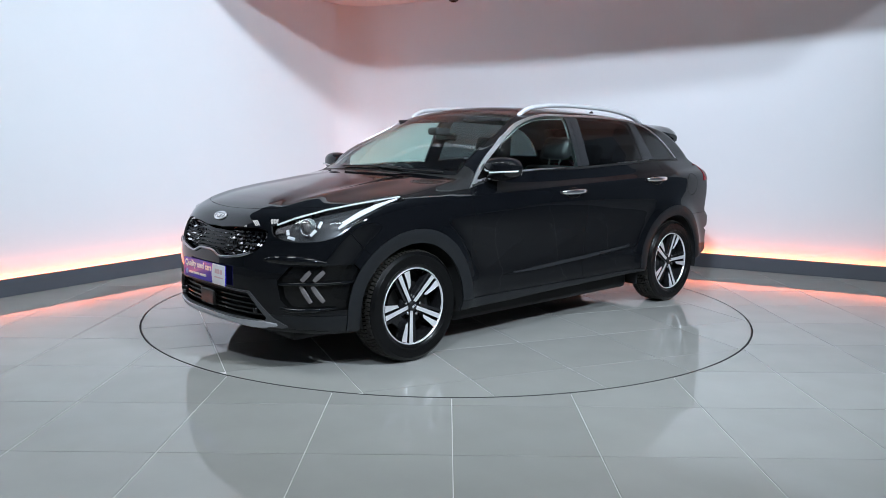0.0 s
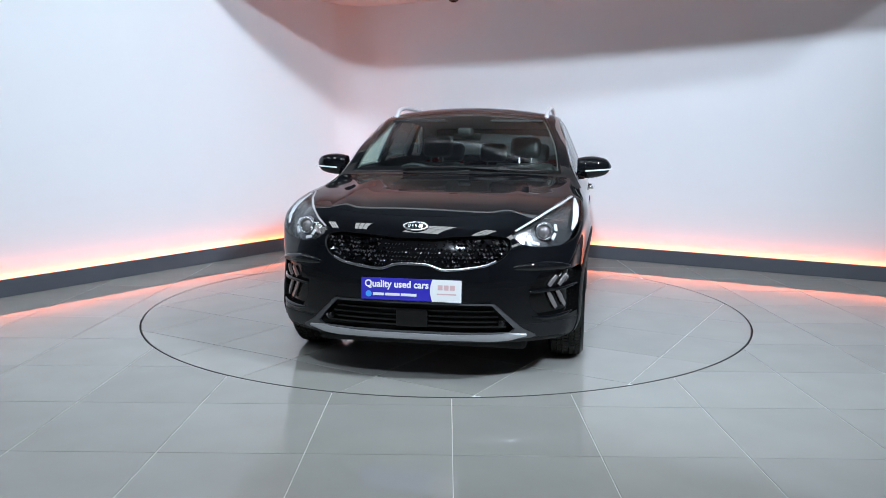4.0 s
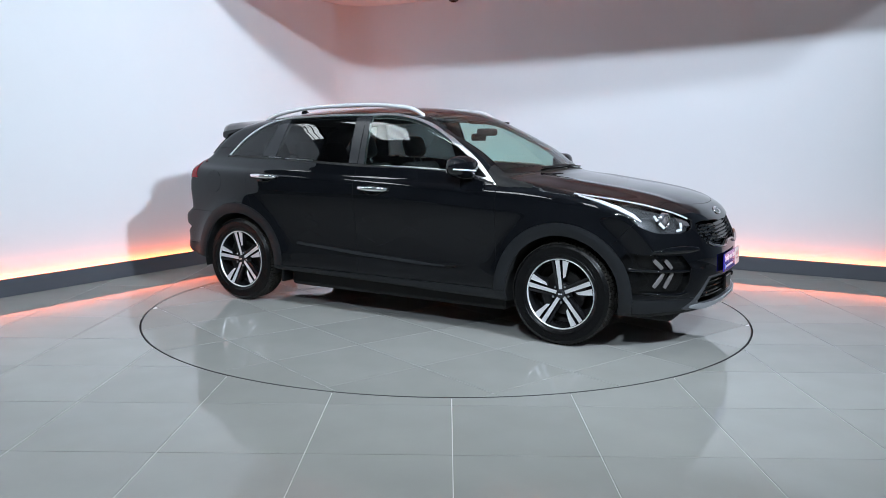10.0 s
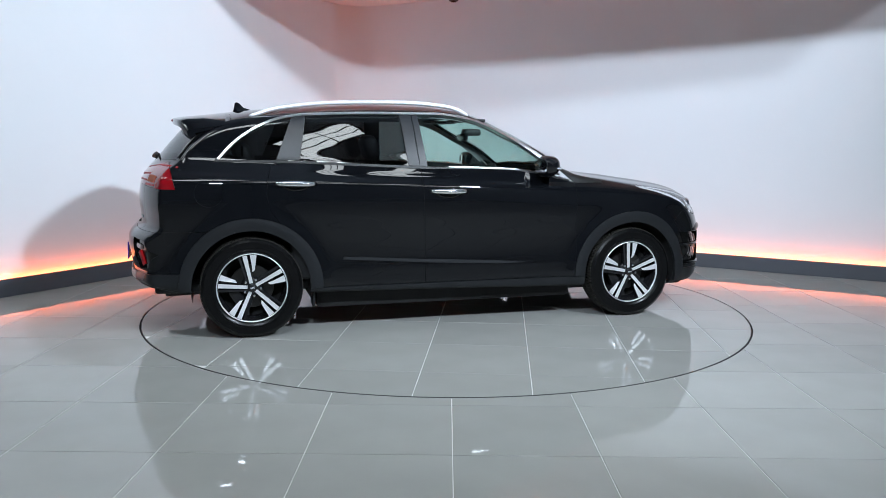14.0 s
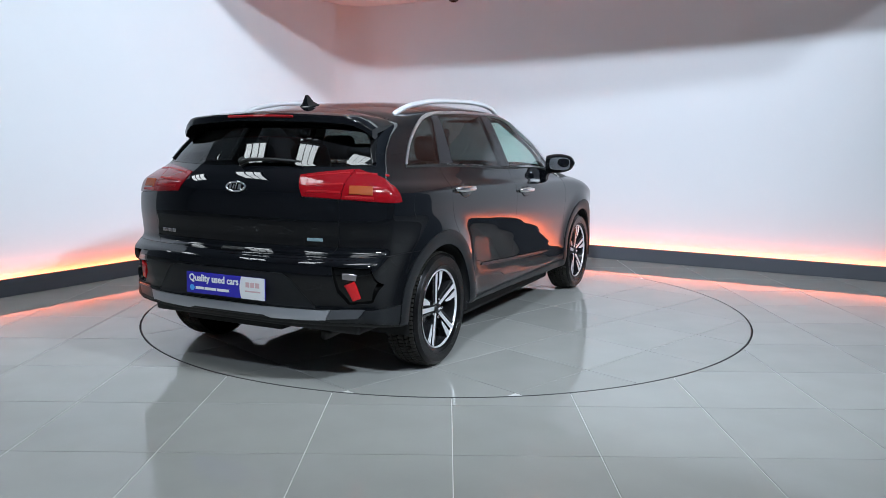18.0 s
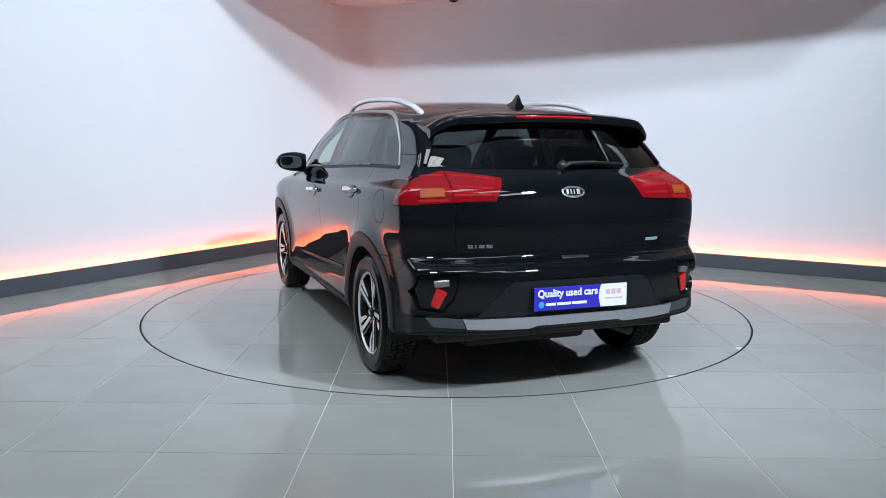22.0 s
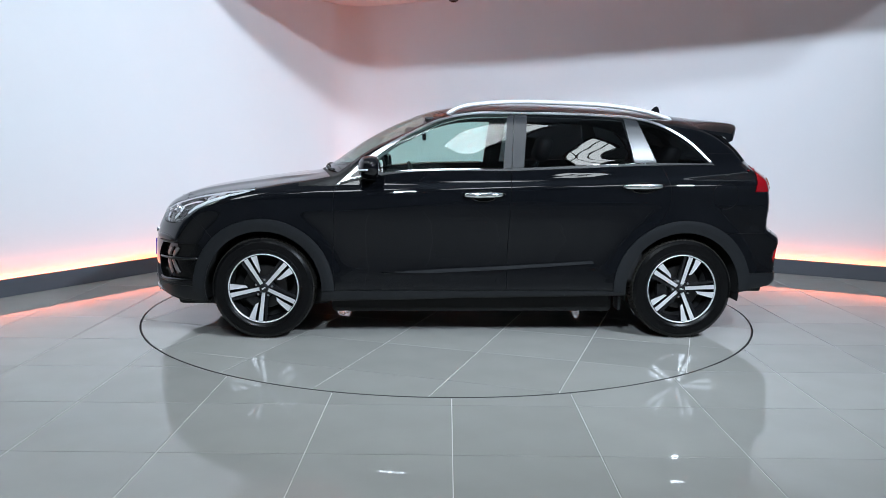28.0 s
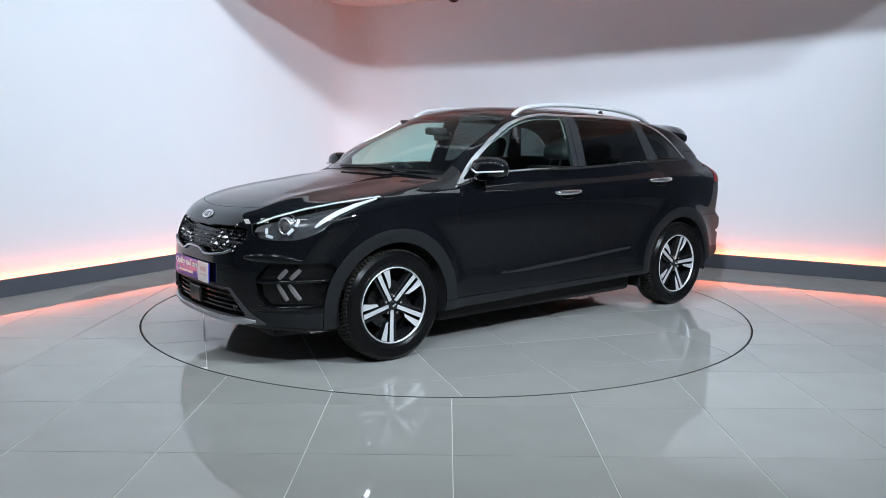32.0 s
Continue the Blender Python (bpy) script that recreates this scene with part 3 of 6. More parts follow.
def outline_lookup(px, pz):
    fx, fz = np.clip((px - GX[0]) / 0.01, 1, len(GX) - 3.001), np.clip((pz - GZ[0]) / 0.01, 1, len(GZ) - 3.001)
    i, j = fx.astype(int), fz.astype(int)
    u, v = fx - i, fz - j
    def w(t):
        return (-0.5 * t**3 + t * t - 0.5 * t, 1.5 * t**3 - 2.5 * t * t + 1, -1.5 * t**3 + 2 * t * t + 0.5 * t, 0.5 * t**3 - 0.5 * t * t)
    wu, wv = w(u), w(v)
    return sum(wu[a] * sum(wv[b] * GRID[i + a - 1, j + b - 1] for b in range(4)) for a in range(4))


def warp(x, y, z):
    """How the side view's outline is swept back and lowered towards the flanks."""
    y = np.abs(y)
    hood = smooth01(z, 0.86, 1.04)
    front = smooth01(x, 0.0, 0.5)
    rear = smooth01(-x, 0.8, 1.5)
    nose = 0.235 * (y / 0.75) ** 2.9 * (1 - hood) + 0.15 * (y / 0.68) ** 2.1 * hood
    tail = 0.150 * (y / 0.82) ** 3.0 + 0.058 * (y / 0.62) ** 2 * smooth01(z, 1.02, 1.15)
    roof = smooth01(z, 1.15, 1.40)
    crown = 0.045 * (y / 0.55) ** 2.1 * roof + 0.018 * (y / 0.78) ** 2 * (1 - roof) * smooth01(z, 0.80, 0.95) * smooth01(x, 0.6, 1.1)
    # two soft ridges along the bonnet
    ridge = 0.010 * np.exp(-((y - 0.47) / 0.07) ** 2) * smooth01(x, 0.9, 1.3) * smooth01(2.1 - x, 0, 0.25) * smooth01(z, 0.80, 0.92) * (1 - roof)
    return x + front * nose - rear * tail, z + crown - ridge


def body(x, y, z):
    xw, zw = warp(x, y, z)
    a = outline_lookup(xw, zw)
    b = (np.abs(y) - half_width(x, z)) * 0.95
    r = 0.035 + 0.05 * smooth01(z, 1.2, 1.45) + 0.02 * smooth01(0.75 - z, 0, 0.3) + 0.05 * smooth01(x, 0.85, 1.15) * smooth01(1.95 - x, 0, 0.3) * smooth01(z, 0.80, 0.92) * smooth01(1.12 - z, 0, 0.06)
    h = np.clip(r - np.abs(a - b), 0, None) / r
    return np.maximum(a, b) + h**3 * r / 6


def gradient(P, e=0.0015):
    g = np.stack([body(*(P + e * np.eye(3)[k]).T) - body(*(P - e * np.eye(3)[k]).T) for k in range(3)], 1) / (2 * e)
    return g


def car_shell(step=0.014):
    """The left half of the body's surface as triangles: points, normals, faces."""
    xs, ys, zs = np.arange(-2.24, 2.30, step), np.arange(-0.5 * step, 1.02, step), np.arange(0.18, 1.62, step)
    F = np.empty((len(xs), len(ys), len(zs)), np.float32)
    YY, ZZ = np.meshgrid(ys, zs, indexing="ij")
    for i, x in enumerate(xs):
        F[i] = body(np.full(YY.shape, x), YY, ZZ)
    S = F < 0
    c = S[:-1, :-1, :-1].astype(np.int8)
    count = np.zeros(c.shape, np.int8)
    pos = np.zeros((*c.shape, 3), np.float32)
    num = np.zeros(c.shape, np.float32)
    n = c.shape
    def sub(A, o):
        return A[o[0]:o[0] + n[0], o[1]:o[1] + n[1], o[2]:o[2] + n[2]]
    for o in [(a, b, d) for a in (0, 1) for b in (0, 1) for d in (0, 1)]:
        count += sub(S, o)
        for k in range(3):
            if o[k] == 0:
                o2 = tuple(o[q] + (q == k) for q in range(3))
                fa, fb = sub(F, o), sub(F, o2)
                cross = (fa < 0) != (fb < 0)
                t = np.where(cross, fa / np.where(cross, fa - fb, 1), 0)
                for q in range(3):
                    pos[..., q] += np.where(cross, o[q] + (t if q == k else 0), 0)
                num += cross
    active = (count > 0) & (count < 8)
    ids = np.full(c.shape, -1)
    ids[active] = np.arange(active.sum())
    idx = np.argwhere(active)
    P = (idx + pos[active] / num[active][:, None]) * step + np.array([xs[0], ys[0], zs[0]])
    quads = []
    for k in range(3):
        u, v = (k + 1) % 3, (k + 2) % 3
        lo = [slice(1, n[q]) for q in range(3)]
        lo[k] = slice(0, n[k])
        a = S[tuple(slice(s.start, s.stop) for s in lo)]
        hi = list(lo)
        hi[k] = slice(lo[k].start + 1, lo[k].stop + 1)
        b = S[tuple(hi)]
        for cond, flip in ((a & ~b, False), (~a & b, True)):
            where = np.argwhere(cond) + np.array([s.start for s in lo])
            eu, ev = np.eye(3, dtype=int)[u], np.eye(3, dtype=int)[v]
            q = np.stack([ids[tuple((where - eu - ev).T)], ids[tuple((where - ev).T)], ids[tuple(where.T)], ids[tuple((where - eu).T)]], 1)
            quads.append(q[:, ::-1] if flip else q)
    Q = np.concatenate(quads)
    Q = Q[(Q >= 0).all(1)]
    P = P.astype(float)
    for _ in range(4):
        g = gradient(P)
        P = P - np.clip(body(*P.T), -0.01, 0.01)[:, None] * g / np.maximum((g * g).sum(1), 0.2)[:, None]
    g = gradient(P)
    Nn = g / np.linalg.norm(g, axis=1)[:, None]
    d1 = np.linalg.norm(P[Q[:, 0]] - P[Q[:, 2]], axis=1)
    d2 = np.linalg.norm(P[Q[:, 1]] - P[Q[:, 3]], axis=1)
    T = np.where((d1 <= d2)[:, None], np.concatenate([Q[:, [0, 1, 2]], Q[:, [0, 2, 3]]], 1), np.concatenate([Q[:, [0, 1, 3]], Q[:, [1, 2, 3]]], 1)).reshape(-1, 3)
    return P, Nn, T


def cut(P, N, T, f, mask=None):
    """Cuts triangles along f = 0 (f: a value for each point). Returns the finer mesh and the values."""
    f = f.copy()
    small = np.abs(f) < 0.0006
    f[small] = 0.0
    pos = f > 0
    neg = f < 0
    A, B, C = T.T
    if mask is None:
        mask = np.ones(len(T), bool)
    mixed = mask & (pos[A] | pos[B] | pos[C]) & (neg[A] | neg[B] | neg[C])
    keep = T[~mixed]
    M = T[mixed]
    if not len(M):
        return P, N, T, f
    e = np.concatenate([M[:, [0, 1]], M[:, [1, 2]], M[:, [2, 0]]])
    e.sort(axis=1)
    crossing = (f[e[:, 0]] * f[e[:, 1]]) < 0
    eu = np.unique(e[crossing], axis=0)
    t = f[eu[:, 0]] / (f[eu[:, 0]] - f[eu[:, 1]])
    newP = P[eu[:, 0]] + t[:, None] * (P[eu[:, 1]] - P[eu[:, 0]])
    newN = N[eu[:, 0]] + t[:, None] * (N[eu[:, 1]] - N[eu[:, 0]])
    newN /= np.linalg.norm(newN, axis=1)[:, None]
    base = len(P)
    book = {(int(a), int(b)): base + i for i, (a, b) in enumerate(eu)}
    out = []
    for tri in M.tolist():
        ring = []
        for i in range(3):
            a, b = tri[i], tri[(i + 1) % 3]
            ring.append(a)
            key = (a, b) if a < b else (b, a)
            if f[a] * f[b] < 0:
                ring.append(book[key])
        for side in (1, -1):
            poly = [v for v in ring if v >= base or f[v] * side >= 0]
            for i in range(1, len(poly) - 1):
                out.append((poly[0], poly[i], poly[i + 1]))
    P = np.concatenate([P, newP])
    N = np.concatenate([N, newN])
    f = np.concatenate([f, np.zeros(len(eu))])
    return P, N, np.concatenate([keep, np.array(out, int).reshape(-1, 3)]), f
# ---- the car's panels ----
def poly(points, n=6):
    return curve(points, n, closed=True)


def C(*pts):
    """The same points, each as a sharp corner."""
    return [("c", *p) for p in pts]


# Outlines seen from the side, in x and z.
DLO = poly([("c", -1.565, 1.126), (-1.43, 1.266), (-1.30, 1.354), (-1.19, 1.402), (-1.05, 1.433), (-0.80, 1.450), (-0.30, 1.458), (0.05, 1.450),
            (0.22, 1.412), (0.44, 1.311), (0.65, 1.190), ("c", 0.888, 0.984), (0.60, 1.048), (-0.265, 1.083), (-1.23, 1.122)], 5)
DLO_IN = poly([("c", -1.534, 1.138), (-1.415, 1.258), (-1.290, 1.340), (-1.183, 1.387), (-1.05, 1.417), (-0.80, 1.434), (-0.30, 1.442), (0.045, 1.434),
               (0.21, 1.398), (0.427, 1.299), (0.615, 1.178), ("c", 0.805, 1.031), (0.60, 1.066), (-0.265, 1.101), (-1.23, 1.139)], 5)
B_FRONT = poly(C((-0.262, 1.50), (-0.222, 1.50), (-0.172, 1.03), (-0.228, 1.03)))
B_REAR = poly(C((-0.350, 1.50), (-0.264, 1.50), (-0.230, 1.03), (-0.306, 1.03)))
C_STRIP = poly(C((-1.040, 1.48), (-0.965, 1.48), (-1.045, 1.05), (-1.215, 1.05)))
SAIL = poly(C((0.66, 1.20), (0.95, 1.05), (0.95, 0.95), (0.60, 0.95)))
DOOR_FRONT = poly([("c", 0.888, 0.984), (0.898, 0.90), (0.896, 0.70), (0.905, 0.50), ("c", 0.890, 0.318), ("c", -0.205, 0.318), (-0.21, 0.60), ("c", -0.229, 1.05), ("c", -0.262, 1.50), ("c", 0.30, 1.50)], 5)
DOOR_REAR = poly([("c", -0.205, 0.318), ("c", -0.885, 0.318), (-0.945, 0.43), (-1.13, 0.70), (-1.215, 0.81), (-1.245, 0.90), (-1.235, 1.03), ("c", -1.215, 1.10), ("c", -1.08, 1.50), ("c", -0.262, 1.50), ("c", -0.229, 1.05), (-0.21, 0.60)], 5)
MOULDING = poly(C((0.62, 0.428), (0.30, 0.452), (-0.20, 0.478), (-0.76, 0.512), (-0.77, 0.492), (-0.20, 0.452), (0.30, 0.428)), 2)
FLAP = np.array([(-1.60 + 0.085 * math.cos(a), 0.935 + 0.085 * math.sin(a)) for a in np.linspace(0, 2 * math.pi, 40, endpoint=False)])
# Outlines seen from the front, in y and z.
HEADLAMP = poly([("c", 0.488, 0.806), (0.55, 0.840), (0.63, 0.886), (0.72, 0.936), ("c", 0.800, 0.979), (0.834, 0.960), (0.852, 0.90), (0.850, 0.835), (0.825, 0.775), (0.775, 0.742), (0.70, 0.731), (0.60, 0.736), (0.525, 0.762)], 5)
GRILLE = poly([(0.0, 0.776), (0.10, 0.774), (0.18, 0.783), (0.30, 0.788), (0.43, 0.788), (0.488, 0.770), (0.496, 0.735), (0.462, 0.680), (0.41, 0.652), (0.30, 0.638), (0.16, 0.626), (0.10, 0.646), (0.0, 0.650),
               (-0.10, 0.646), (-0.16, 0.626), (-0.30, 0.638), (-0.41, 0.652), (-0.462, 0.680), (-0.496, 0.735), (-0.488, 0.770), (-0.43, 0.788), (-0.30, 0.788), (-0.18, 0.783), (-0.10, 0.774)], 4)
INTAKE = poly(C((0.0, 0.440), (0.41, 0.438), (0.525, 0.312), (0.50, 0.292), (-0.50, 0.292), (-0.525, 0.312), (-0.41, 0.438)), 2)
CHIN = poly(C((0.0, 0.452), (0.424, 0.450), (0.568, 0.312), (0.636, 0.270), (0.600, 0.258), (-0.600, 0.258), (-0.636, 0.270), (-0.568, 0.312), (-0.424, 0.450)), 2)
FOG = poly(C((0.650, 0.598), (0.845, 0.608), (0.880, 0.52), (0.850, 0.368), (0.665, 0.348), (0.605, 0.42), (0.590, 0.52)), 2)
LIP_LINE = 0.335
# Outlines seen from behind, in y and z.
TAIL_LAMP = poly([("c", 0.362, 1.092), (0.38, 1.050), ("c", 0.415, 0.985), (0.60, 0.976), ("c", 0.92, 0.955), ("c", 0.92, 1.060), (0.80, 1.097), (0.69, 1.122), (0.55, 1.116)], 5)
TAILGATE = poly([("c", 0.0, 0.693), ("c", 0.555, 0.693), (0.595, 0.72), (0.612, 0.79), ("c", 0.608, 0.985), ("c", 0.665, 1.132), ("c", 0.705, 1.132), (0.645, 1.27), ("c", 0.575, 1.435), ("c", -0.575, 1.435), (-0.645, 1.27), ("c", -0.705, 1.132), ("c", -0.665, 1.132),
                 ("c", -0.608, 0.985), (-0.612, 0.79), (-0.595, 0.72), ("c", -0.555, 0.693)], 4)
REAR_GLASS = poly([("c", 0.0, 1.132), (0.40, 1.134), ("c", 0.685, 1.140), (0.630, 1.27), ("c", 0.565, 1.412), ("c", -0.565, 1.412), (-0.630, 1.27), ("c", -0.685, 1.140), (-0.40, 1.134)], 4)
REAR_SKID = poly(C((0.0, 0.424), (0.560, 0.424), (0.690, 0.434), (0.770, 0.434), (0.735, 0.384), (0.50, 0.370), (0.27, 0.366), (0.23, 0.378), (-0.23, 0.378), (-0.27, 0.366), (-0.50, 0.370), (-0.735, 0.384), (-0.770, 0.434), (-0.690, 0.434), (-0.560, 0.424)), 2)
REAR_POD = poly(C((0.618, 0.648), (0.80, 0.640), (0.828, 0.55), (0.80, 0.465), (0.690, 0.455), (0.640, 0.52)), 2)
VALANCE = poly(C((0.0, 0.606), (0.355, 0.604), (0.405, 0.575), (0.530, 0.428), (0.0, 0.428), (-0.530, 0.428), (-0.405, 0.575), (-0.355, 0.604)), 2)
# Outlines seen from above, in x and y.
HOOD = poly([(2.035, 0.0), (2.020, 0.20), (1.965, 0.40), ("c", 1.905, 0.505), (1.80, 0.640), (1.66, 0.752), ("c", 1.50, 0.806), (1.30, 0.800), (1.12, 0.782), ("c", 0.925, 0.760), (0.970, 0.55), (1.032, 0.25), (1.048, 0.0),
             (1.032, -0.25), (0.970, -0.55), ("c", 0.925, -0.760), (1.12, -0.782), (1.30, -0.800), ("c", 1.50, -0.806), (1.66, -0.752), (1.80, -0.640), ("c", 1.905, -0.505), (1.965, -0.40), (2.020, -0.20)], 4)
SCREEN = poly([(1.030, 0.0), (1.010, 0.30), (0.945, 0.56), ("c", 0.885, 0.706), (0.52, 0.652), ("c", 0.185, 0.568), (0.225, 0.30), (0.235, 0.0),
               (0.225, -0.30), ("c", 0.185, -0.568), (0.52, -0.652), ("c", 0.885, -0.706), (0.945, -0.56), (1.010, -0.30)], 4)
SCREEN_IN = poly([(0.985, 0.0), (0.965, 0.30), (0.900, 0.54), ("c", 0.862, 0.689), (0.505, 0.636), ("c", 0.208, 0.553), (0.250, 0.30), (0.262, 0.0),
                  (0.250, -0.30), ("c", 0.208, -0.553), (0.505, -0.636), ("c", 0.862, -0.689), (0.900, -0.54), (0.965, -0.30)], 4)


def field(outline, u, v):
    return outline_distance(u, v, outline, np.roll(outline, -1, axis=0))


def solve_line(f, lo, hi):
    """Where f changes from inside (negative) to outside between lo and hi."""
    for _ in range(3):
        t = np.linspace(lo, hi, 41)
        k = int(np.argmax(f(t) >= 0))
        lo, hi = t[max(k - 1, 0)], t[k]
    return float((lo + hi) / 2)


def flank(x, z):
    return solve_line(lambda y: body(np.full(41, x), y, np.full(41, z)), 0.2, 1.1)


def nose(y, z):
    return solve_line(lambda x: body(x, np.full(41, y), np.full(41, z)), 1.2, 2.5)


def tail(y, z):
    return -solve_line(lambda x: body(-x, np.full(41, y), np.full(41, z)), 1.2, 2.5)


def top(x, y):
    return solve_line(lambda z: body(np.full(41, x), np.full(41, y), z), 0.6, 1.8)


def normal_at(x, y, z):
    g = gradient(np.array([[x, y, z]]))[0]
    return Vector(g).normalized()


def split_body():
    P, N, T = car_shell(0.0135)
    P, N, T, f = cut(P, N, T, P[:, 1].copy())
    c = P[T][:, :, 1].mean(1)
    T = T[c > 0]
    P[np.abs(P[:, 1]) < 1e-6, 1] = 0.0
    near0 = np.abs(P[:, 1]) < 0.0007
    P[near0, 1] = 0.0

    def mid():
        return P[T].mean(1), N[T].mean(1)

    def run(values, mask):
        nonlocal P, N, T
        P, N, T, _ = cut(P, N, T, values, mask)

    for cx in (1.35, -1.35):
        m, _ = mid()
        run(np.hypot(P[:, 0] - cx, P[:, 2] - 0.325) - 0.372, (m[:, 1] > 0.48) & (m[:, 2] < 0.80))
        m, n = mid()
        run(np.hypot(P[:, 0] - cx, P[:, 2] - 0.325) - 0.452, (n[:, 1] > 0.30) & (m[:, 2] < 0.85))
    m, n = mid()
    run(P[:, 2] - 0.313, (n[:, 1] > 0.3) & (np.abs(m[:, 0]) < 1.3))
    m, n = mid()
    run(P[:, 1] - 0.50, (m[:, 2] < 0.6) & (np.abs(np.abs(m[:, 0]) - 1.35) < 0.5))
    for o in (DLO, DLO_IN, B_FRONT, B_REAR, C_STRIP, SAIL, DOOR_FRONT, DOOR_REAR, MOULDING, FLAP):
        m, n = mid()
        run(field(o, P[:, 0], P[:, 2]), (n[:, 1] > 0.3) & (m[:, 0] > -1.75) & (m[:, 0] < 1.2))
    for o in (HEADLAMP, GRILLE, INTAKE, CHIN, FOG):
        m, n = mid()
        run(field(o, P[:, 1], P[:, 2]), m[:, 0] > 1.40)
    m, n = mid()
    run(P[:, 2] - LIP_LINE, m[:, 0] > 1.35)
    m, n = mid()
    run(P[:, 0] - (1.62 + 0.9 * (P[:, 2] - 0.60)), (m[:, 0] > 1.2) & (n[:, 1] > 0.2))
    for o in (TAIL_LAMP, TAILGATE, REAR_GLASS, REAR_SKID, REAR_POD, VALANCE):
        m, n = mid()
        run(field(o, P[:, 1], P[:, 2]), m[:, 0] < -1.45)
    m, n = mid()
    run(P[:, 0] + 1.795 + 0.25 * (P[:, 2] - 0.96), (m[:, 0] < -1.5) & (m[:, 2] > 0.85) & (m[:, 2] < 1.2))
    m, n = mid()
    run(P[:, 2] - 0.430, m[:, 0] < -1.45)
    m, n = mid()
    run(P[:, 2] - 0.693, m[:, 0] < -1.45)
    m, n = mid()
    run(P[:, 1] - 0.575 - 0.4 * (P[:, 2] - 0.36), (m[:, 0] < -1.45) & (m[:, 2] < 0.47))
    for o in (HOOD, SCREEN, SCREEN_IN):
        m, n = mid()
        run(field(o, P[:, 0], P[:, 1]), (n[:, 2] > 0.25) & (m[:, 0] > 0.0) & (m[:, 2] > 0.80))

    m, n = mid()
    X, Y, Z = m.T
    lab = np.full(len(T), "quarter_panel", dtype=object)
    side = n[:, 1] > 0.30

    def within(o, u, v):
        return field(o, u, v) < 0

    lab[(n[:, 2] > 0.3) & (Z > 1.2)] = "roof"
    lab[(X > 0.15) & (Z > 1.0) & (n[:, 2] > 0.2)] = "roof"
    lab[side & (X > 0.6) & (Z < 1.12)] = "fender"
    lab[(X > 1.05) & (Z < 1.05)] = "fender"
    lab[(X > 0.80) & (Z > 0.98) & (n[:, 2] > 0.5) & (X < 1.12)] = "cowl"
    lab[X > 1.62 + 0.9 * (Z - 0.60)] = "front_bumper"
    lab[(X < -1.45) & (Z < 0.693)] = "rear_bumper"
    lab[side & within(DOOR_REAR, X, Z) & (Z < 1.2)] = "rear_door"
    lab[side & within(DOOR_FRONT, X, Z) & (Z < 1.2)] = "front_door"
    lab[side & within(FLAP, X, Z)] = "fuel_flap"
    lab[side & within(MOULDING, X, Z)] = "moulding"
    d_out, d_in = within(DLO, X, Z) & side & (X < 1.1) & (X > -1.72), within(DLO_IN, X, Z) & side
    lower = Z < np.interp(X, [-1.6, -1.23, -0.265, 0.60, 0.9], [1.145, 1.140, 1.102, 1.067, 0.992])
    lab[d_out & ~d_in] = "window_trim"
    lab[d_out & ~d_in & lower & (X < 0.86)] = "window_seal"
    lab[d_in & (X > -0.25)] = "front_window"
    lab[d_in & (X < -0.25)] = "rear_window"
    lab[d_in & within(SAIL, X, Z)] = "mirror_sail"
    lab[d_in & (X < -1.0) & (X < -1.13 + (Z - 1.27) * 0.35)] = "quarter_window"
    lab[d_in & within(B_FRONT, X, Z)] = "front_pillar_cover"
    lab[d_in & within(B_REAR, X, Z)] = "rear_pillar_cover"
    lab[d_in & within(C_STRIP, X, Z)] = "door_end_cover"
    hood = within(HOOD, X, Y) & (n[:, 2] > 0.25) & (X > 0.9)
    lab[hood] = "bonnet"
    scr = within(SCREEN, X, Y) & (n[:, 2] > 0.25) & (Z > 1.0)
    lab[scr] = "windscreen_border"
    lab[scr & within(SCREEN_IN, X, Y)] = "windscreen"
    front = X > 1.40
    lab[front & (X > 1.45) & (Z < LIP_LINE)] = "front_lip"
    lab[front & within(CHIN, Y, Z) & (X > 1.9)] = "chin_trim"
    lab[front & within(INTAKE, Y, Z) & (X > 1.9)] = "lower_intake"
    lab[front & within(FOG, Y, Z) & (X > 1.7)] = "fog_recess"
    lab[front & within(GRILLE, Y, Z) & (X > 1.9)] = "upper_grille"
    lab[front & within(HEADLAMP, Y, Z)] = "headlight"
    rear = X < -1.45
    lab[rear & (Z < 0.430)] = "rear_lip"
    lab[rear & within(TAILGATE, Y, Z)] = "tailgate"
    lab[rear & within(REAR_GLASS, Y, Z)] = "rear_glass"
    lab[rear & within(TAIL_LAMP, Y, Z) & (X < -1.795 - 0.25 * (Z - 0.96))] = "tail_lamp"
    lab[rear & within(VALANCE, Y, Z) & (Z > 0.43)] = "rear_valance"
    lab[rear & within(REAR_POD, Y, Z) & (Z > 0.43)] = "rear_fog_recess"
    lab[rear & within(REAR_SKID, Y, Z)] = "rear_skid_plate"
    # The outer ends of the skid outline get a darker grey than the middle.
    lab[rear & within(REAR_SKID, Y, Z) & (Y > 0.575 + 0.4 * (Z - 0.36))] = "corner_trim"
    for cx, w in ((1.35, "front"), (-1.35, "rear")):
        ring = np.hypot(X - cx, Z - 0.325)
        lab[side & (ring < 0.452) & (Z < 0.80) & (np.abs(X - cx) < 0.46)] = w + "_arch_trim"
    lab[(n[:, 1] > 0.1) & (np.abs(X) < 1.0) & (Z < 0.313)] = "sill_trim"
    lab[(n[:, 2] < -0.6) & (Z < 0.36)] = "underbody"
    for cx in (1.35, -1.35):
        lab[(np.hypot(X - cx, Z - 0.325) < 0.372) & (Y > 0.50) & (Z < 0.80)] = "gone"
    return P, N, T, lab


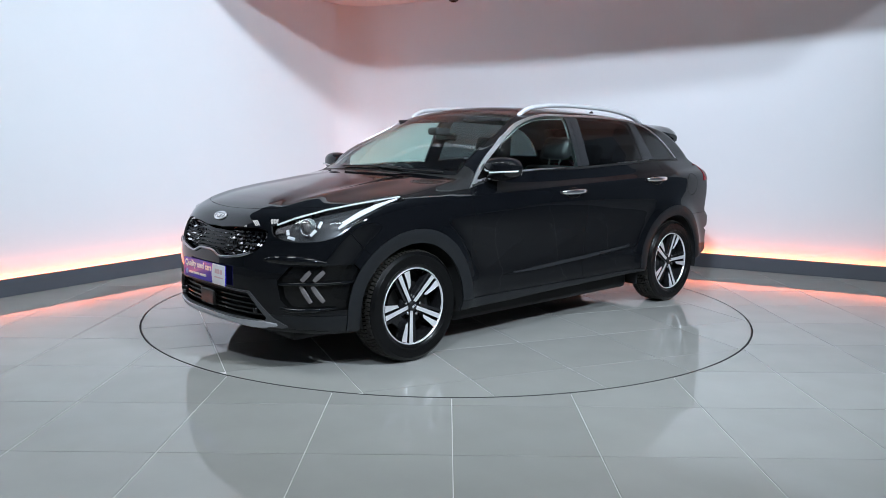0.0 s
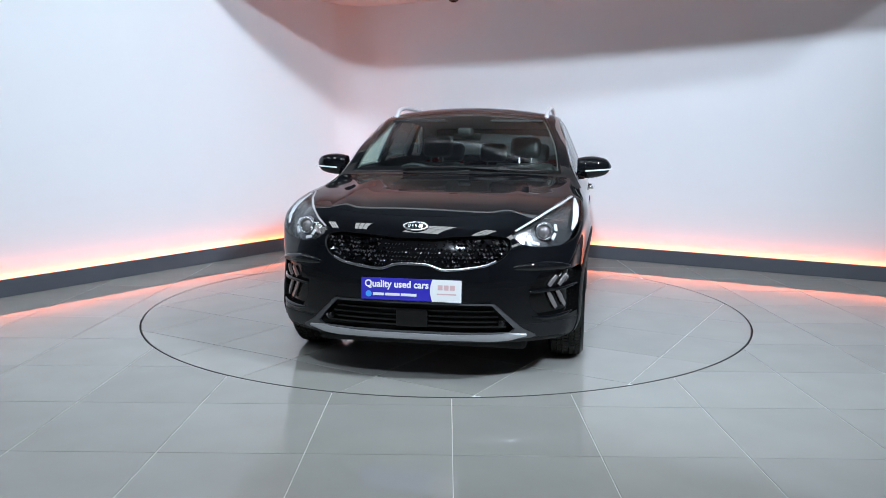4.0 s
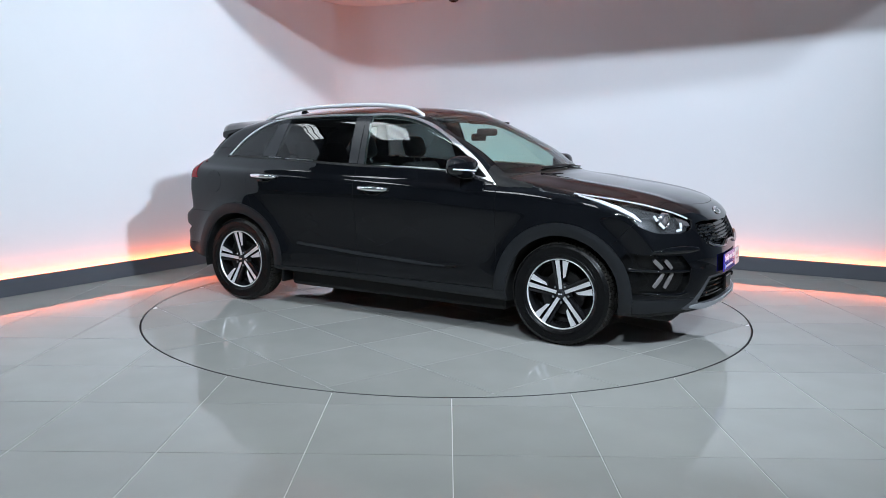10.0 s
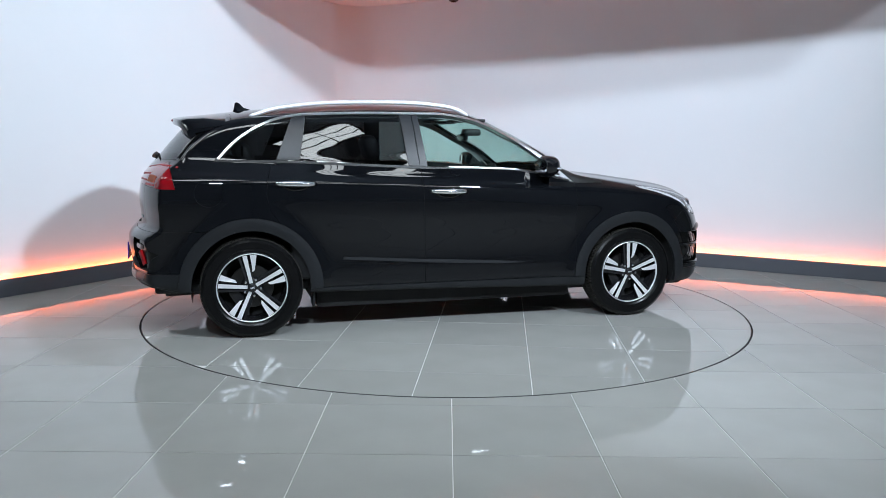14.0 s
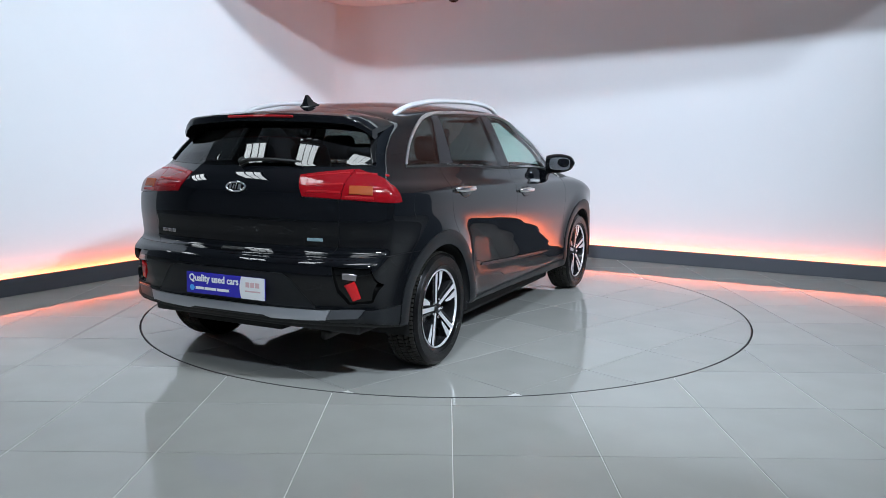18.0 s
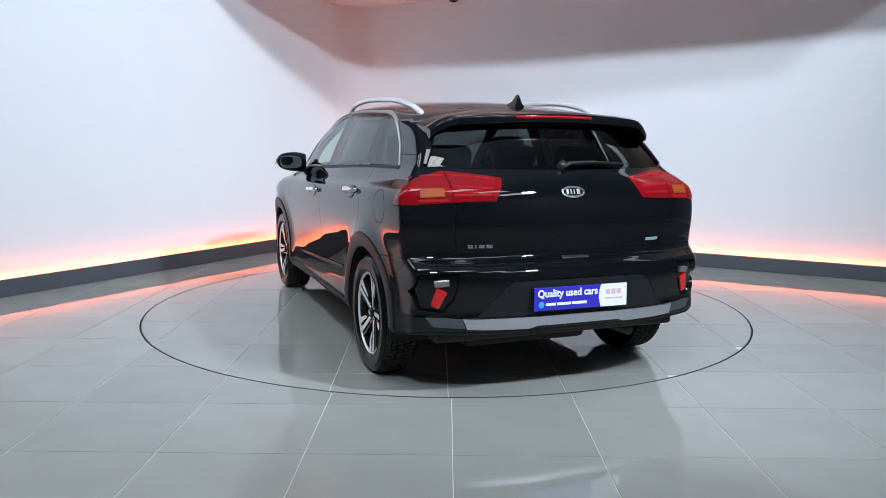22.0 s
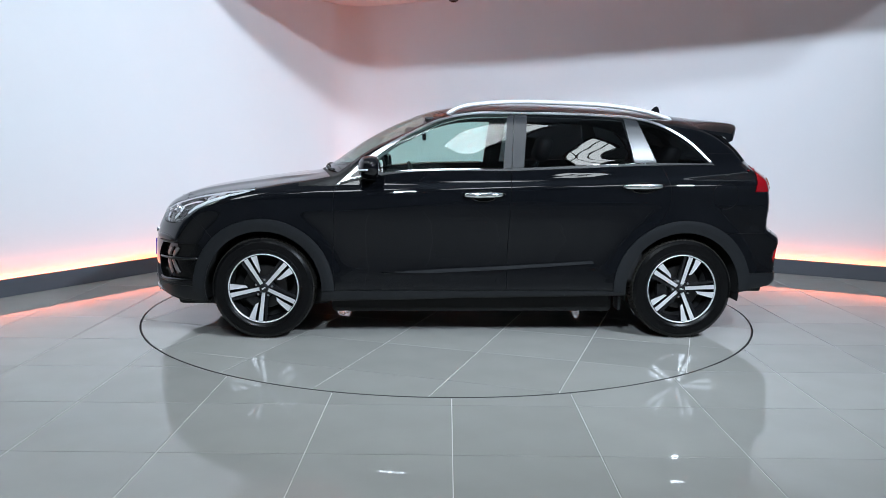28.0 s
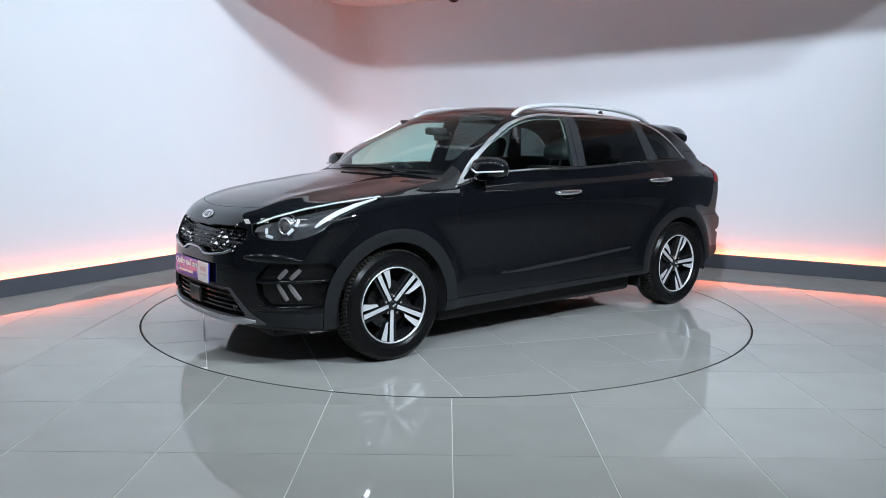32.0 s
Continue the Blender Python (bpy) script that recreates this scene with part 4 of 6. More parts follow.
def border_frames(P, N, T):
    """For each point on the open edge of a patch: the way into the patch."""
    e = np.concatenate([T[:, [0, 1]], T[:, [1, 2]], T[:, [2, 0]]])
    key = np.sort(e, axis=1)
    _, inv, cnt = np.unique(key, axis=0, return_inverse=True, return_counts=True)
    open_e = e[cnt[inv.ravel()] == 1]
    inward = np.zeros_like(P)
    for a, b in ((0, 1), (1, 0)):
        d = P[open_e[:, 1]] - P[open_e[:, 0]]
        w = np.cross(N[open_e[:, 0]], d)
        w /= np.maximum(np.linalg.norm(w, axis=1), 1e-9)[:, None]
        np.add.at(inward, open_e[:, a], w)
    ln = np.linalg.norm(inward, axis=1)
    inward[ln > 1e-9] /= ln[ln > 1e-9][:, None]
    return open_e, inward


def panel(name, PNT, chosen, mat, parent, label="", sides="mirror", gap=0.002, depth=0.012, lift=0.0, rim=True):
    """Makes the chosen triangles into a panel with folded edges; sides: 'mirror' joins both halves, 'left' or 'right' takes one."""
    P, N, T = PNT
    t = T[chosen]
    if not len(t):
        return None
    used, t = np.unique(t, return_inverse=True)
    t = t.reshape(-1, 3)
    p, n = P[used].copy(), N[used].copy()
    if sides == "mirror":
        k = len(p)
        mid = p[:, 1] == 0
        other = np.arange(k) + k
        other[mid] = np.arange(k)[mid]
        t = np.concatenate([t, other[t][:, ::-1]])
        n[mid, 1] = 0
        n[mid] /= np.linalg.norm(n[mid], axis=1)[:, None] if mid.any() else 1
        p, n = np.concatenate([p, p * [1, -1, 1]]), np.concatenate([n, n * [1, -1, 1]])
        used2, t = np.unique(t, return_inverse=True)
        t = t.reshape(-1, 3)
        p, n = p[used2], n[used2]
    elif sides == "right":
        p, n, t = p * [1, -1, 1], n * [1, -1, 1], t[:, ::-1]
    edges, inward = border_frames(p, n, t)
    p = p + n * lift + inward * gap
    verts, normals, faces = [p], [n], [t]
    if rim and len(edges):
        b, inv = np.unique(edges, return_inverse=True)
        inv = inv.reshape(-1, 2)
        k = len(p)
        verts += [p[b], p[b] - n[b] * (depth + lift)]
        normals += [-inward[b], -inward[b]]
        lo, hi = k + inv, k + len(b) + inv
        faces += [np.stack([lo[:, 1], lo[:, 0], hi[:, 0]], 1), np.stack([lo[:, 1], hi[:, 0], hi[:, 1]], 1)]
    v, nn, ff = np.concatenate(verts), np.concatenate(normals), np.concatenate(faces)
    me = mesh_of(name, v, ff.tolist(), True)
    bad = np.linalg.norm(nn, axis=1) < 1e-6
    nn[bad] = (0, 0, 1)
    me.normals_split_custom_set_from_vertices([tuple(q) for q in nn])
    ob = put(name, me, mat, parent, label)
    # Matte black on the folded edges paints the shade into the panel gaps.
    if mat is M_PAINT and len(faces) > 1:
        me.materials.append(M_WELL_GAP)
        me.polygons.foreach_set("material_index", [0] * len(t) + [1] * (len(ff) - len(t)))
    return ob


CAR = thing("car", "glossy black compact crossover car on the round turntable", "car")


def car_body():
    P, N, T, lab = split_body()
    PNT = (P, N, T)
    both = {  # parts that run across the car
        "roof": (M_PAINT, ""), "bonnet": (M_PAINT, "black bonnet with two soft ridges"), "front_bumper": (M_PAINT, ""), "rear_bumper": (M_PAINT, ""),
        "tailgate": (M_PAINT, ""), "windscreen": (M_GLASS, "clear green-tinted windscreen"), "windscreen_border": (M_GLASSBLACK, ""), "cowl": (M_GASKET, "black plastic scuttle"),
        "rear_glass": (M_PRIVACY, "dark tinted rear window"), "rear_lip": (M_CLAD, "dark grey plastic lower bumper"),
        "chin_trim": (M_CHIN, "grey satin trim round the intake"), "rear_skid_plate": (M_SILVER, "silver skid plate"),
        "underbody": (M_UNDER, ""), "rear_valance": (M_CLAD, "dark grey plastic valance behind the plate"),
    }
    single = {
        "front_door": (M_PAINT, ""), "rear_door": (M_PAINT, ""), "fender": (M_PAINT, ""), "quarter_panel": (M_PAINT, ""),
        "moulding": (M_SATIN, "satin black door moulding"), "window_trim": (M_CHROME, "satin chrome window surround"), "window_seal": (M_GASKET, ""),
        "front_window": (M_GLASS, "clear green-tinted side window"), "rear_window": (M_PRIVACY, "dark privacy glass"), "quarter_window": (M_PRIVACY, "dark privacy glass"),
        "mirror_sail": (M_GLASSBLACK, ""), "front_pillar_cover": (M_SATIN, "satin grey pillar cover"), "rear_pillar_cover": (M_SATIN, "satin grey pillar cover"),
        "door_end_cover": (M_SATIN, "satin grey pillar cover"), "front_arch_trim": (M_CLAD, "dark grey plastic wheel arch trim"), "rear_arch_trim": (M_CLAD, "dark grey plastic wheel arch trim"),
        "sill_trim": (M_CLAD, "dark grey plastic sill"), "corner_trim": (M_CHIN, "corner piece of the rear skid, in a darker grey"), "front_lip": (M_CLAD, "dark grey plastic lower bumper"),
    }
    lift = {"front_arch_trim": 0.006, "rear_arch_trim": 0.006, "sill_trim": 0.006, "window_trim": 0.004, "rear_skid_plate": 0.005, "chin_trim": 0.004, "moulding": 0.006}
    glass = ("windscreen", "rear_glass", "front_window", "rear_window", "quarter_window")
    for name, (mat, text) in both.items():
        ob = panel(name, PNT, lab == name, mat, CAR, text, "mirror", gap=0.001 if name in glass else 0.0016, depth=0.004 if name in glass else 0.014, lift=lift.get(name, 0))
        if ob and name in glass:
            ob.visible_shadow = False
    for name, (mat, text) in single.items():
        for s in ("left", "right"):
            ob = panel(name, PNT, lab == name, mat, CAR, text, s, gap=0.0 if name in glass else 0.0016, depth=0.004 if name in glass else 0.014, lift=lift.get(name, 0))
            if ob and name in glass:
                ob.visible_shadow = False
    panel("quarter_panel", PNT, lab == "fuel_flap", M_PAINT, CAR, "", "right", gap=0.0, rim=False)
    panel("fuel_flap", PNT, lab == "fuel_flap", M_PAINT, CAR, "round fuel filler flap", "left")
    # the cabin's lining, inside the painted panels
    inner = np.isin(lab, ["roof", "front_door", "rear_door", "quarter_panel", "front_pillar_cover", "rear_pillar_cover", "door_end_cover", "window_trim", "window_seal", "mirror_sail", "cowl", "windscreen_border", "tailgate"])
    mz, mn = P[T].mean(1), N[T].mean(1)
    inner &= (mz[:, 0] < 1.12) & (mz[:, 0] > -1.99)
    upper = ((mz[:, 2] > 1.30) & (mn[:, 2] > 0.2)) | ((mz[:, 2] > 1.10) & np.isin(lab, ["roof", "window_trim", "windscreen_border"]))
    Q = P - N * 0.028
    for name, sel, mat in (("headlining", inner & upper, M_LINING), ("cabin_lining", inner & ~upper, M_INTERIOR)):
        panel(name, (Q, -N, T[:, ::-1]), sel, mat, CAR, "pale grey roof lining" if mat is M_LINING else "charcoal cabin trim", "mirror", gap=0, rim=False)
    return PNT, lab


PNT, LAB = car_body()


# ---- lamps, grilles and other details set into the shell ----
def offset_panel(name, region, inward, mat, parent, label="", sides="left", extra=None):
    P, N, T = PNT
    sel = LAB == region
    if extra is not None:
        sel = sel & extra
    return panel(name, (P - N * inward, N, T), sel, mat, parent, label, sides, gap=0, rim=False)


def on_frame(p, n, up=(0, 0, 1), push=0.0):
    """A pose with z along n, y towards up, at p pushed out along n."""
    n = Vector(n).normalized()
    y = (Vector(up) - n * Vector(up).dot(n)).normalized()
    x = y.cross(n)
    return Matrix.Translation(Vector(p) + n * push) @ Matrix((x, y, n)).transposed().to_4x4()


def at_nose(y, z, push=0.0):
    x = nose(y, z)
    return on_frame((x, y, z), normal_at(x, y, z), push=push)


def at_tail(y, z, push=0.0):
    x = tail(y, z)
    return on_frame((x, y, z), normal_at(x, y, z), push=push)


def at_flank(x, z, s=1, push=0.0):
    y = flank(x, z)
    n = normal_at(x, y, z)
    return on_frame((x, s * y, z), (n.x, s * n.y, n.z), push=push)


def strip_on(bm, line, width, height, where):
    """A raised bar along a line on the body; where(u, v) gives a pose there."""
    pts = []
    for u, v in line:
        m = where(u, v)
        pts.append((m.translation, m.to_3x3() @ Vector((0, 0, 1))))
    rows = []
    for i, (p, n) in enumerate(pts):
        d = (pts[min(i + 1, len(pts) - 1)][0] - pts[max(i - 1, 0)][0]).normalized()
        s = n.cross(d).normalized()
        w = width[i] if isinstance(width, (list, tuple)) else width
        rows.append([bm.verts.new(p + s * (w * a) + n * (height * b)) for a, b in ((-0.5, -0.3), (-0.5, 0.7), (-0.35, 1.0), (0.35, 1.0), (0.5, 0.7), (0.5, -0.3))])
    for a, b in zip(rows, rows[1:]):
        for k in range(6):
            bm.faces.new((a[k], a[(k + 1) % 6], b[(k + 1) % 6], b[k]))
    bm.faces.new(rows[0])
    bm.faces.new(rows[-1][::-1])
    bmesh.ops.recalc_face_normals(bm, faces=bm.faces)


def headlights():
    for s, side in ((1, "left"), (-1, "right")):
        lens = panel("headlight", PNT, LAB == "headlight", M_LENS, CAR, "clear headlight with a round projector", side, depth=0.004)
        lens.visible_shadow = False
        offset_panel("housing", "headlight", 0.045, M_LAMPDARK, lens, "", side)
        nz = lambda y, z, k=0.0: (lambda m: (Matrix.Diagonal((1, s, 1, 1)) @ m))(at_nose(y, z, k))
        # the projector in its ring
        m = on_frame(Vector((nose(0.655, 0.800), 0.655 * s, 0.800)) + Vector((-0.030, 0, 0)), (1.0, 0.28 * s, 0.05))
        bm = bmesh.new()
        lathe(bm, [(0.001, 0.012), (0.018, 0.009), (0.030, 0.0), (0.034, -0.012)], 28, "z")
        bmesh.ops.recalc_face_normals(bm, faces=bm.faces)
        part("projector", bm, M_CLEAR, lens, "pale glass projector", m, True)
        bm = bmesh.new()
        lathe(bm, [(0.034, -0.012), (0.036, 0.006), (0.043, 0.010), (0.050, 0.004), (0.052, -0.02)], 28, "z")
        bmesh.ops.recalc_face_normals(bm, faces=bm.faces)
        part("bezel", bm, M_BRIGHT, lens, "bright chrome bezel", m, True)
        # the bright blade along the upper edge
        line = [(0.515, 0.814), (0.58, 0.853), (0.66, 0.898), (0.73, 0.932), (0.795, 0.964)]
        bm = bmesh.new()
        strip_on(bm, line, [0.009, 0.011, 0.013, 0.014, 0.011], 0.004, lambda u, v: nz(u, v, -0.008))
        part("chrome_blade", bm, M_LED, lens, "bright chrome blade")
        bm = bmesh.new()
        strip_on(bm, [(0.804, 0.952), (0.815, 0.922), (0.819, 0.885), (0.815, 0.845), (0.803, 0.805)], [0.012, 0.032, 0.036, 0.028, 0.010], 0.004, lambda u, v: nz(u, v, -0.010))
        part("side_blade", bm, M_LED, lens, "white light blade")
        # four short light bars round the projector
        for a, l in (((0.585, 0.792), (0.600, 0.765)), ((0.603, 0.755), (0.640, 0.746)), ((0.715, 0.840), (0.722, 0.808)), ((0.718, 0.795), (0.705, 0.765))):
            bm = bmesh.new()
            strip_on(bm, [a, ((a[0] + l[0]) / 2, (a[1] + l[1]) / 2), l], 0.016, 0.005, lambda u, v: nz(u, v, -0.012))
            part("light_bar", bm, M_LED, lens, "white light bar")
        # the ribbed indicator towards the grille
        for k in range(7):
            y = 0.525 + 0.0105 * k
            bm = bmesh.new()
            strip_on(bm, [(y, 0.772 + 0.001 * k), (y + 0.002, 0.80 + 0.004 * k)], 0.007, 0.004, lambda u, v: nz(u, v, -0.016))
            part("rib", bm, M_CLEAR, lens)


def fog_lamps():
    for s, side in ((1, "left"), (-1, "right")):
        pod = offset_panel("fog_recess", "fog_recess", 0.030, M_GLASSBLACK, CAR, "gloss black fog lamp recess", side)
        flip = Matrix.Diagonal((1, s, 1, 1))
        # a dark collar that joins the recess to the bumper's skin
        P, N, T = PNT
        t = T[LAB == "fog_recess"]
        edges, inward = border_frames(P, N, t)
        b, inv = np.unique(edges, return_inverse=True)
        inv = inv.reshape(-1, 2)
        v = np.concatenate([P[b], P[b] - N[b] * 0.031]) * [1, s, 1]
        f = np.concatenate([np.stack([inv[:, 0], inv[:, 1], inv[:, 1] + len(b)], 1), np.stack([inv[:, 0], inv[:, 1] + len(b), inv[:, 0] + len(b)], 1)])
        put("collar", mesh_of("collar", v, f.tolist()), M_GLASSBLACK, pod)
        for a, b in (((0.738, 0.574), (0.702, 0.522)), ((0.790, 0.574), (0.754, 0.522)), ((0.697, 0.494), (0.740, 0.404)), ((0.747, 0.494), (0.788, 0.410))):
            bm = bmesh.new()
            line = [(a[0] + (b[0] - a[0]) * k / 3, a[1] + (b[1] - a[1]) * k / 3) for k in range(4)]
            strip_on(bm, line, [0.020, 0.026, 0.026, 0.022], 0.008, lambda u, v: flip @ at_nose(u, v, -0.022))
            part("fog_light", bm, M_CLEAR, pod, "clear slanted fog light bar")
        # the bumper's soft ridge above the recess
        bm = bmesh.new()
        line = curve([(0.50, 0.628), (0.58, 0.632), (0.66, 0.632), (0.74, 0.628), (0.81, 0.618)], 5)
        tube(bm, [(flip @ at_nose(u, v, -0.006)).translation for u, v in line], [0.003 + 0.019 * math.sin(math.pi * k / (len(line) - 1)) ** 0.7 for k in range(len(line))], 14, 1.25)
        part("bumper_ridge", bm, M_PAINT, CAR, "gloss black ridge on the bumper", None, True)
        bm = bmesh.new()
        line = curve([(0.60, 0.372), (0.66, 0.362), (0.74, 0.364), (0.82, 0.376)], 5)
        tube(bm, [(flip @ at_nose(u, v, -0.004)).translation for u, v in line], [0.003 + 0.011 * math.sin(math.pi * k / (len(line) - 1)) ** 0.6 for k in range(len(line))], 12)
        part("lower_blade", bm, M_PAINT, pod, "gloss black blade under the fog lights", None, True)
        bm = bmesh.new()
        tube(bm, [(flip @ at_nose(u, v, -0.010)).translation for u, v in curve([(0.590, 0.500), (0.68, 0.504), (0.76, 0.507), (0.850, 0.512)], 4)], 0.010, 10)
        part("cross_bar", bm, M_PAINT, pod, "gloss black bar across the recess", None, True)


def grilles():
    g = offset_panel("upper_grille", "upper_grille", 0.030, M_GRILLE, CAR, "gloss black grille with faceted studs", "mirror")
    for s in (1, -1):
        bm = bmesh.new()
        rows = 7
        for r in range(rows):
            z = 0.640 + 0.022 * r
            for c in range(26):
                y = 0.012 + 0.019 * c + (0.0095 if r % 2 else 0)
                if outline_distance(np.array([y]), np.array([z]), GRILLE, np.roll(GRILLE, -1, axis=0))[0] > -0.008:
                    continue
                k = 1.0 if y > 0.19 else 0.6 if y > 0.13 else 0.38
                if random.random() < 0.10:
                    continue
                m = at_nose(y, z, -0.024)
                h = 0.012
                size = random.uniform(0.75, 1.15)
                k *= size
                c4 = [m @ Vector((a, b, 0)) for a, b in ((0.011 * k, 0), (0, 0.012 * k), (-0.011 * k, 0), (0, -0.012 * k))]
                tip = m @ Vector((random.uniform(-0.008, 0.008), random.uniform(-0.010, 0.006), h * k))
                vs = [bm.verts.new((q.x, q.y * s, q.z)) for q in (*c4, tip)]
                for q in range(4):
                    bm.faces.new((vs[q], vs[(q + 1) % 4], vs[4]))
        bmesh.ops.recalc_face_normals(bm, faces=bm.faces)
        tagged(part("stud_mesh", bm, M_STUD, g, "dark chrome faceted studs"), kind="stuff")
    bm = bmesh.new()
    half = [(0.0, 0.644), (0.09, 0.640), (0.155, 0.618), (0.22, 0.620), (0.30, 0.630), (0.37, 0.642), (0.425, 0.662)]
    line = curve([(-y, z) for y, z in half[:0:-1]] + half, 4)
    strip_on(bm, [tuple(q) for q in line], 0.015, 0.011, lambda u, v: at_nose(u, v, 0.0))
    part("grille_bar", bm, M_BAR, CAR, "grey chrome grille strip", None, True, 60)
    # the silver skid bar under the intake
    bm = bmesh.new()
    ys = np.linspace(-0.580, 0.580, 31)
    line = [(float(y), 0.269 + 0.010 * smooth_step(abs(y), 0.42, 0.58)) for y in ys]
    wide = [0.034 + 0.006 * smooth_step(abs(y), 0.32, 0.38) - 0.026 * smooth_step(abs(y), 0.50, 0.58) for y in ys]
    strip_on(bm, line, wide, 0.011, lambda u, v: at_nose(u, v, 0.002))
    part("front_skid_plate", bm, M_SILVER, CAR, "silver skid plate", None, True, 50)
    low = offset_panel("lower_intake", "lower_intake", 0.060, M_GASKET, CAR, "black lower intake with level slats", "mirror")
    for z in (0.316, 0.345, 0.374, 0.403):
        bm = bmesh.new()
        w = float(np.interp(z, [0.30, 0.438], [0.515, 0.41])) - 0.012
        strip_on(bm, [(w * (k / 5 - 1), z) for k in range(11)], 0.012, 0.014, lambda u, v: at_nose(u, v, -0.040))
        part("slat", bm, M_GLASSBLACK, low)
    bm = bmesh.new()
    box(bm, (-0.085, -0.048, -0.02), (0.085, 0.048, 0.012), 0.010)
    part("sensor_block", bm, M_GLASSBLACK, low, "gloss black sensor block", at_nose(0.0, 0.365, -0.012))
    for s in (1, -1):
        bm = bmesh.new()
        lathe(bm, [(0.001, 0.006), (0.014, 0.005), (0.017, 0.0), (0.017, -0.03)], 18, "z")
        bmesh.ops.recalc_face_normals(bm, faces=bm.faces)
        part("parking_sensor", bm, M_GLASSBLACK, CAR, "", at_nose(0.46 * s, 0.345, 0.0), True)


def badge(m, w, h, parent):
    """An oval maker's badge: a chrome rim round a dark plate, with plain raised bars."""
    bm = bmesh.new()
    n = 36
    rings = []
    for r, z in ((1.0, 0.0), (1.0, 0.004), (0.95, 0.006), (0.86, 0.006), (0.82, 0.003)):
        rings.append([bm.verts.new((w / 2 * r * math.cos(2 * math.pi * k / n), h / 2 * (1 - (1 - r) * w / h) * math.sin(2 * math.pi * k / n), z)) for k in range(n)])
    for a, b in zip(rings, rings[1:]):
        for k in range(n):
            bm.faces.new((a[k], a[(k + 1) % n], b[(k + 1) % n], b[k]))
    ob = part("badge", bm, M_BRIGHT, parent, "oval chrome badge", m, True)
    bm = bmesh.new()
    bm.faces.new([bm.verts.new((w / 2 * 0.83 * math.cos(2 * math.pi * k / n), h / 2 * (1 - 0.17 * w / h) * math.sin(2 * math.pi * k / n), 0.0025)) for k in range(n)])
    part("badge_plate", bm, M_GLASSBLACK, ob)
    for x, wd in ((-0.25, 0.10), (-0.10, 0.07), (0.02, 0.05), (0.20, 0.14)):
        bm = bmesh.new()
        box(bm, ((x - wd / 2) * w, -0.20 * h, 0.002), ((x + wd / 2) * w, 0.20 * h, 0.0055), 0.0008)
        part("raised_bar", bm, M_BRIGHT, ob)


def number_plate(m, parent):
    ob = new("number_plate")
    ob.parent, ob.matrix_basis = parent, m
    tagged(ob, "blue and white dealer plate reading Quality used cars")
    bm = bmesh.new()
    box(bm, (-0.262, -0.057, -0.004), (0.262, 0.057, 0.003), 0.0015)
    part("backing", bm, M_BLUE, ob, "royal blue plate")
    bm = bmesh.new()
    outline = [(0.262, -0.057), (0.262, 0.057)] + [(0.112 - 0.012 * math.sin(math.pi * k / 8), 0.057 - 0.114 * k / 8) for k in range(9)]
    prism(bm, outline, 0.0012, pose(0, 0, 0.003))
    bmesh.ops.recalc_face_normals(bm, faces=bm.faces)
    part("white_end", bm, M_WHITE, ob, "white panel")
    me = text_mesh("Quality used cars", 0.047)
    xs = [v.co.x for v in me.vertices]
    k = 0.335 / (max(xs) - min(xs))
    put("lettering", me, M_WHITE, ob, "white bold lettering", Matrix.Translation((-0.243, 0.010, 0.0036)) @ Matrix.Diagonal((k, 1.08, 1, 1)))
    bm = bmesh.new()
    prism(bm, [(0.016 * math.cos(2 * math.pi * i / 20), 0.016 * math.sin(2 * math.pi * i / 20)) for i in range(20)], 0.0008, pose(-0.222, -0.027, 0.003))
    part("round_mark", bm, M_SKYBLUE, ob)
    for a, b in ((-0.198, -0.142), (-0.136, -0.058), (-0.052, 0.030)):
        bm = bmesh.new()
        box(bm, (a, -0.034, 0.003), (b, -0.020, 0.0038))
        part("print_bar", bm, M_WHITE, ob, "small white printed line")
    for a, b, y0, y1, mt in ((0.140, 0.165, 0.004, 0.030, M_GREYINK), (0.171, 0.196, 0.004, 0.030, M_GREYINK), (0.202, 0.228, 0.004, 0.030, M_GREYINK), (0.136, 0.236, -0.020, -0.013, M_GREYINK)):
        bm = bmesh.new()
        box(bm, (a, y0, 0.0042), (b, y1, 0.0048))
        part("print_bar", bm, mt, ob, "pale red printed mark")


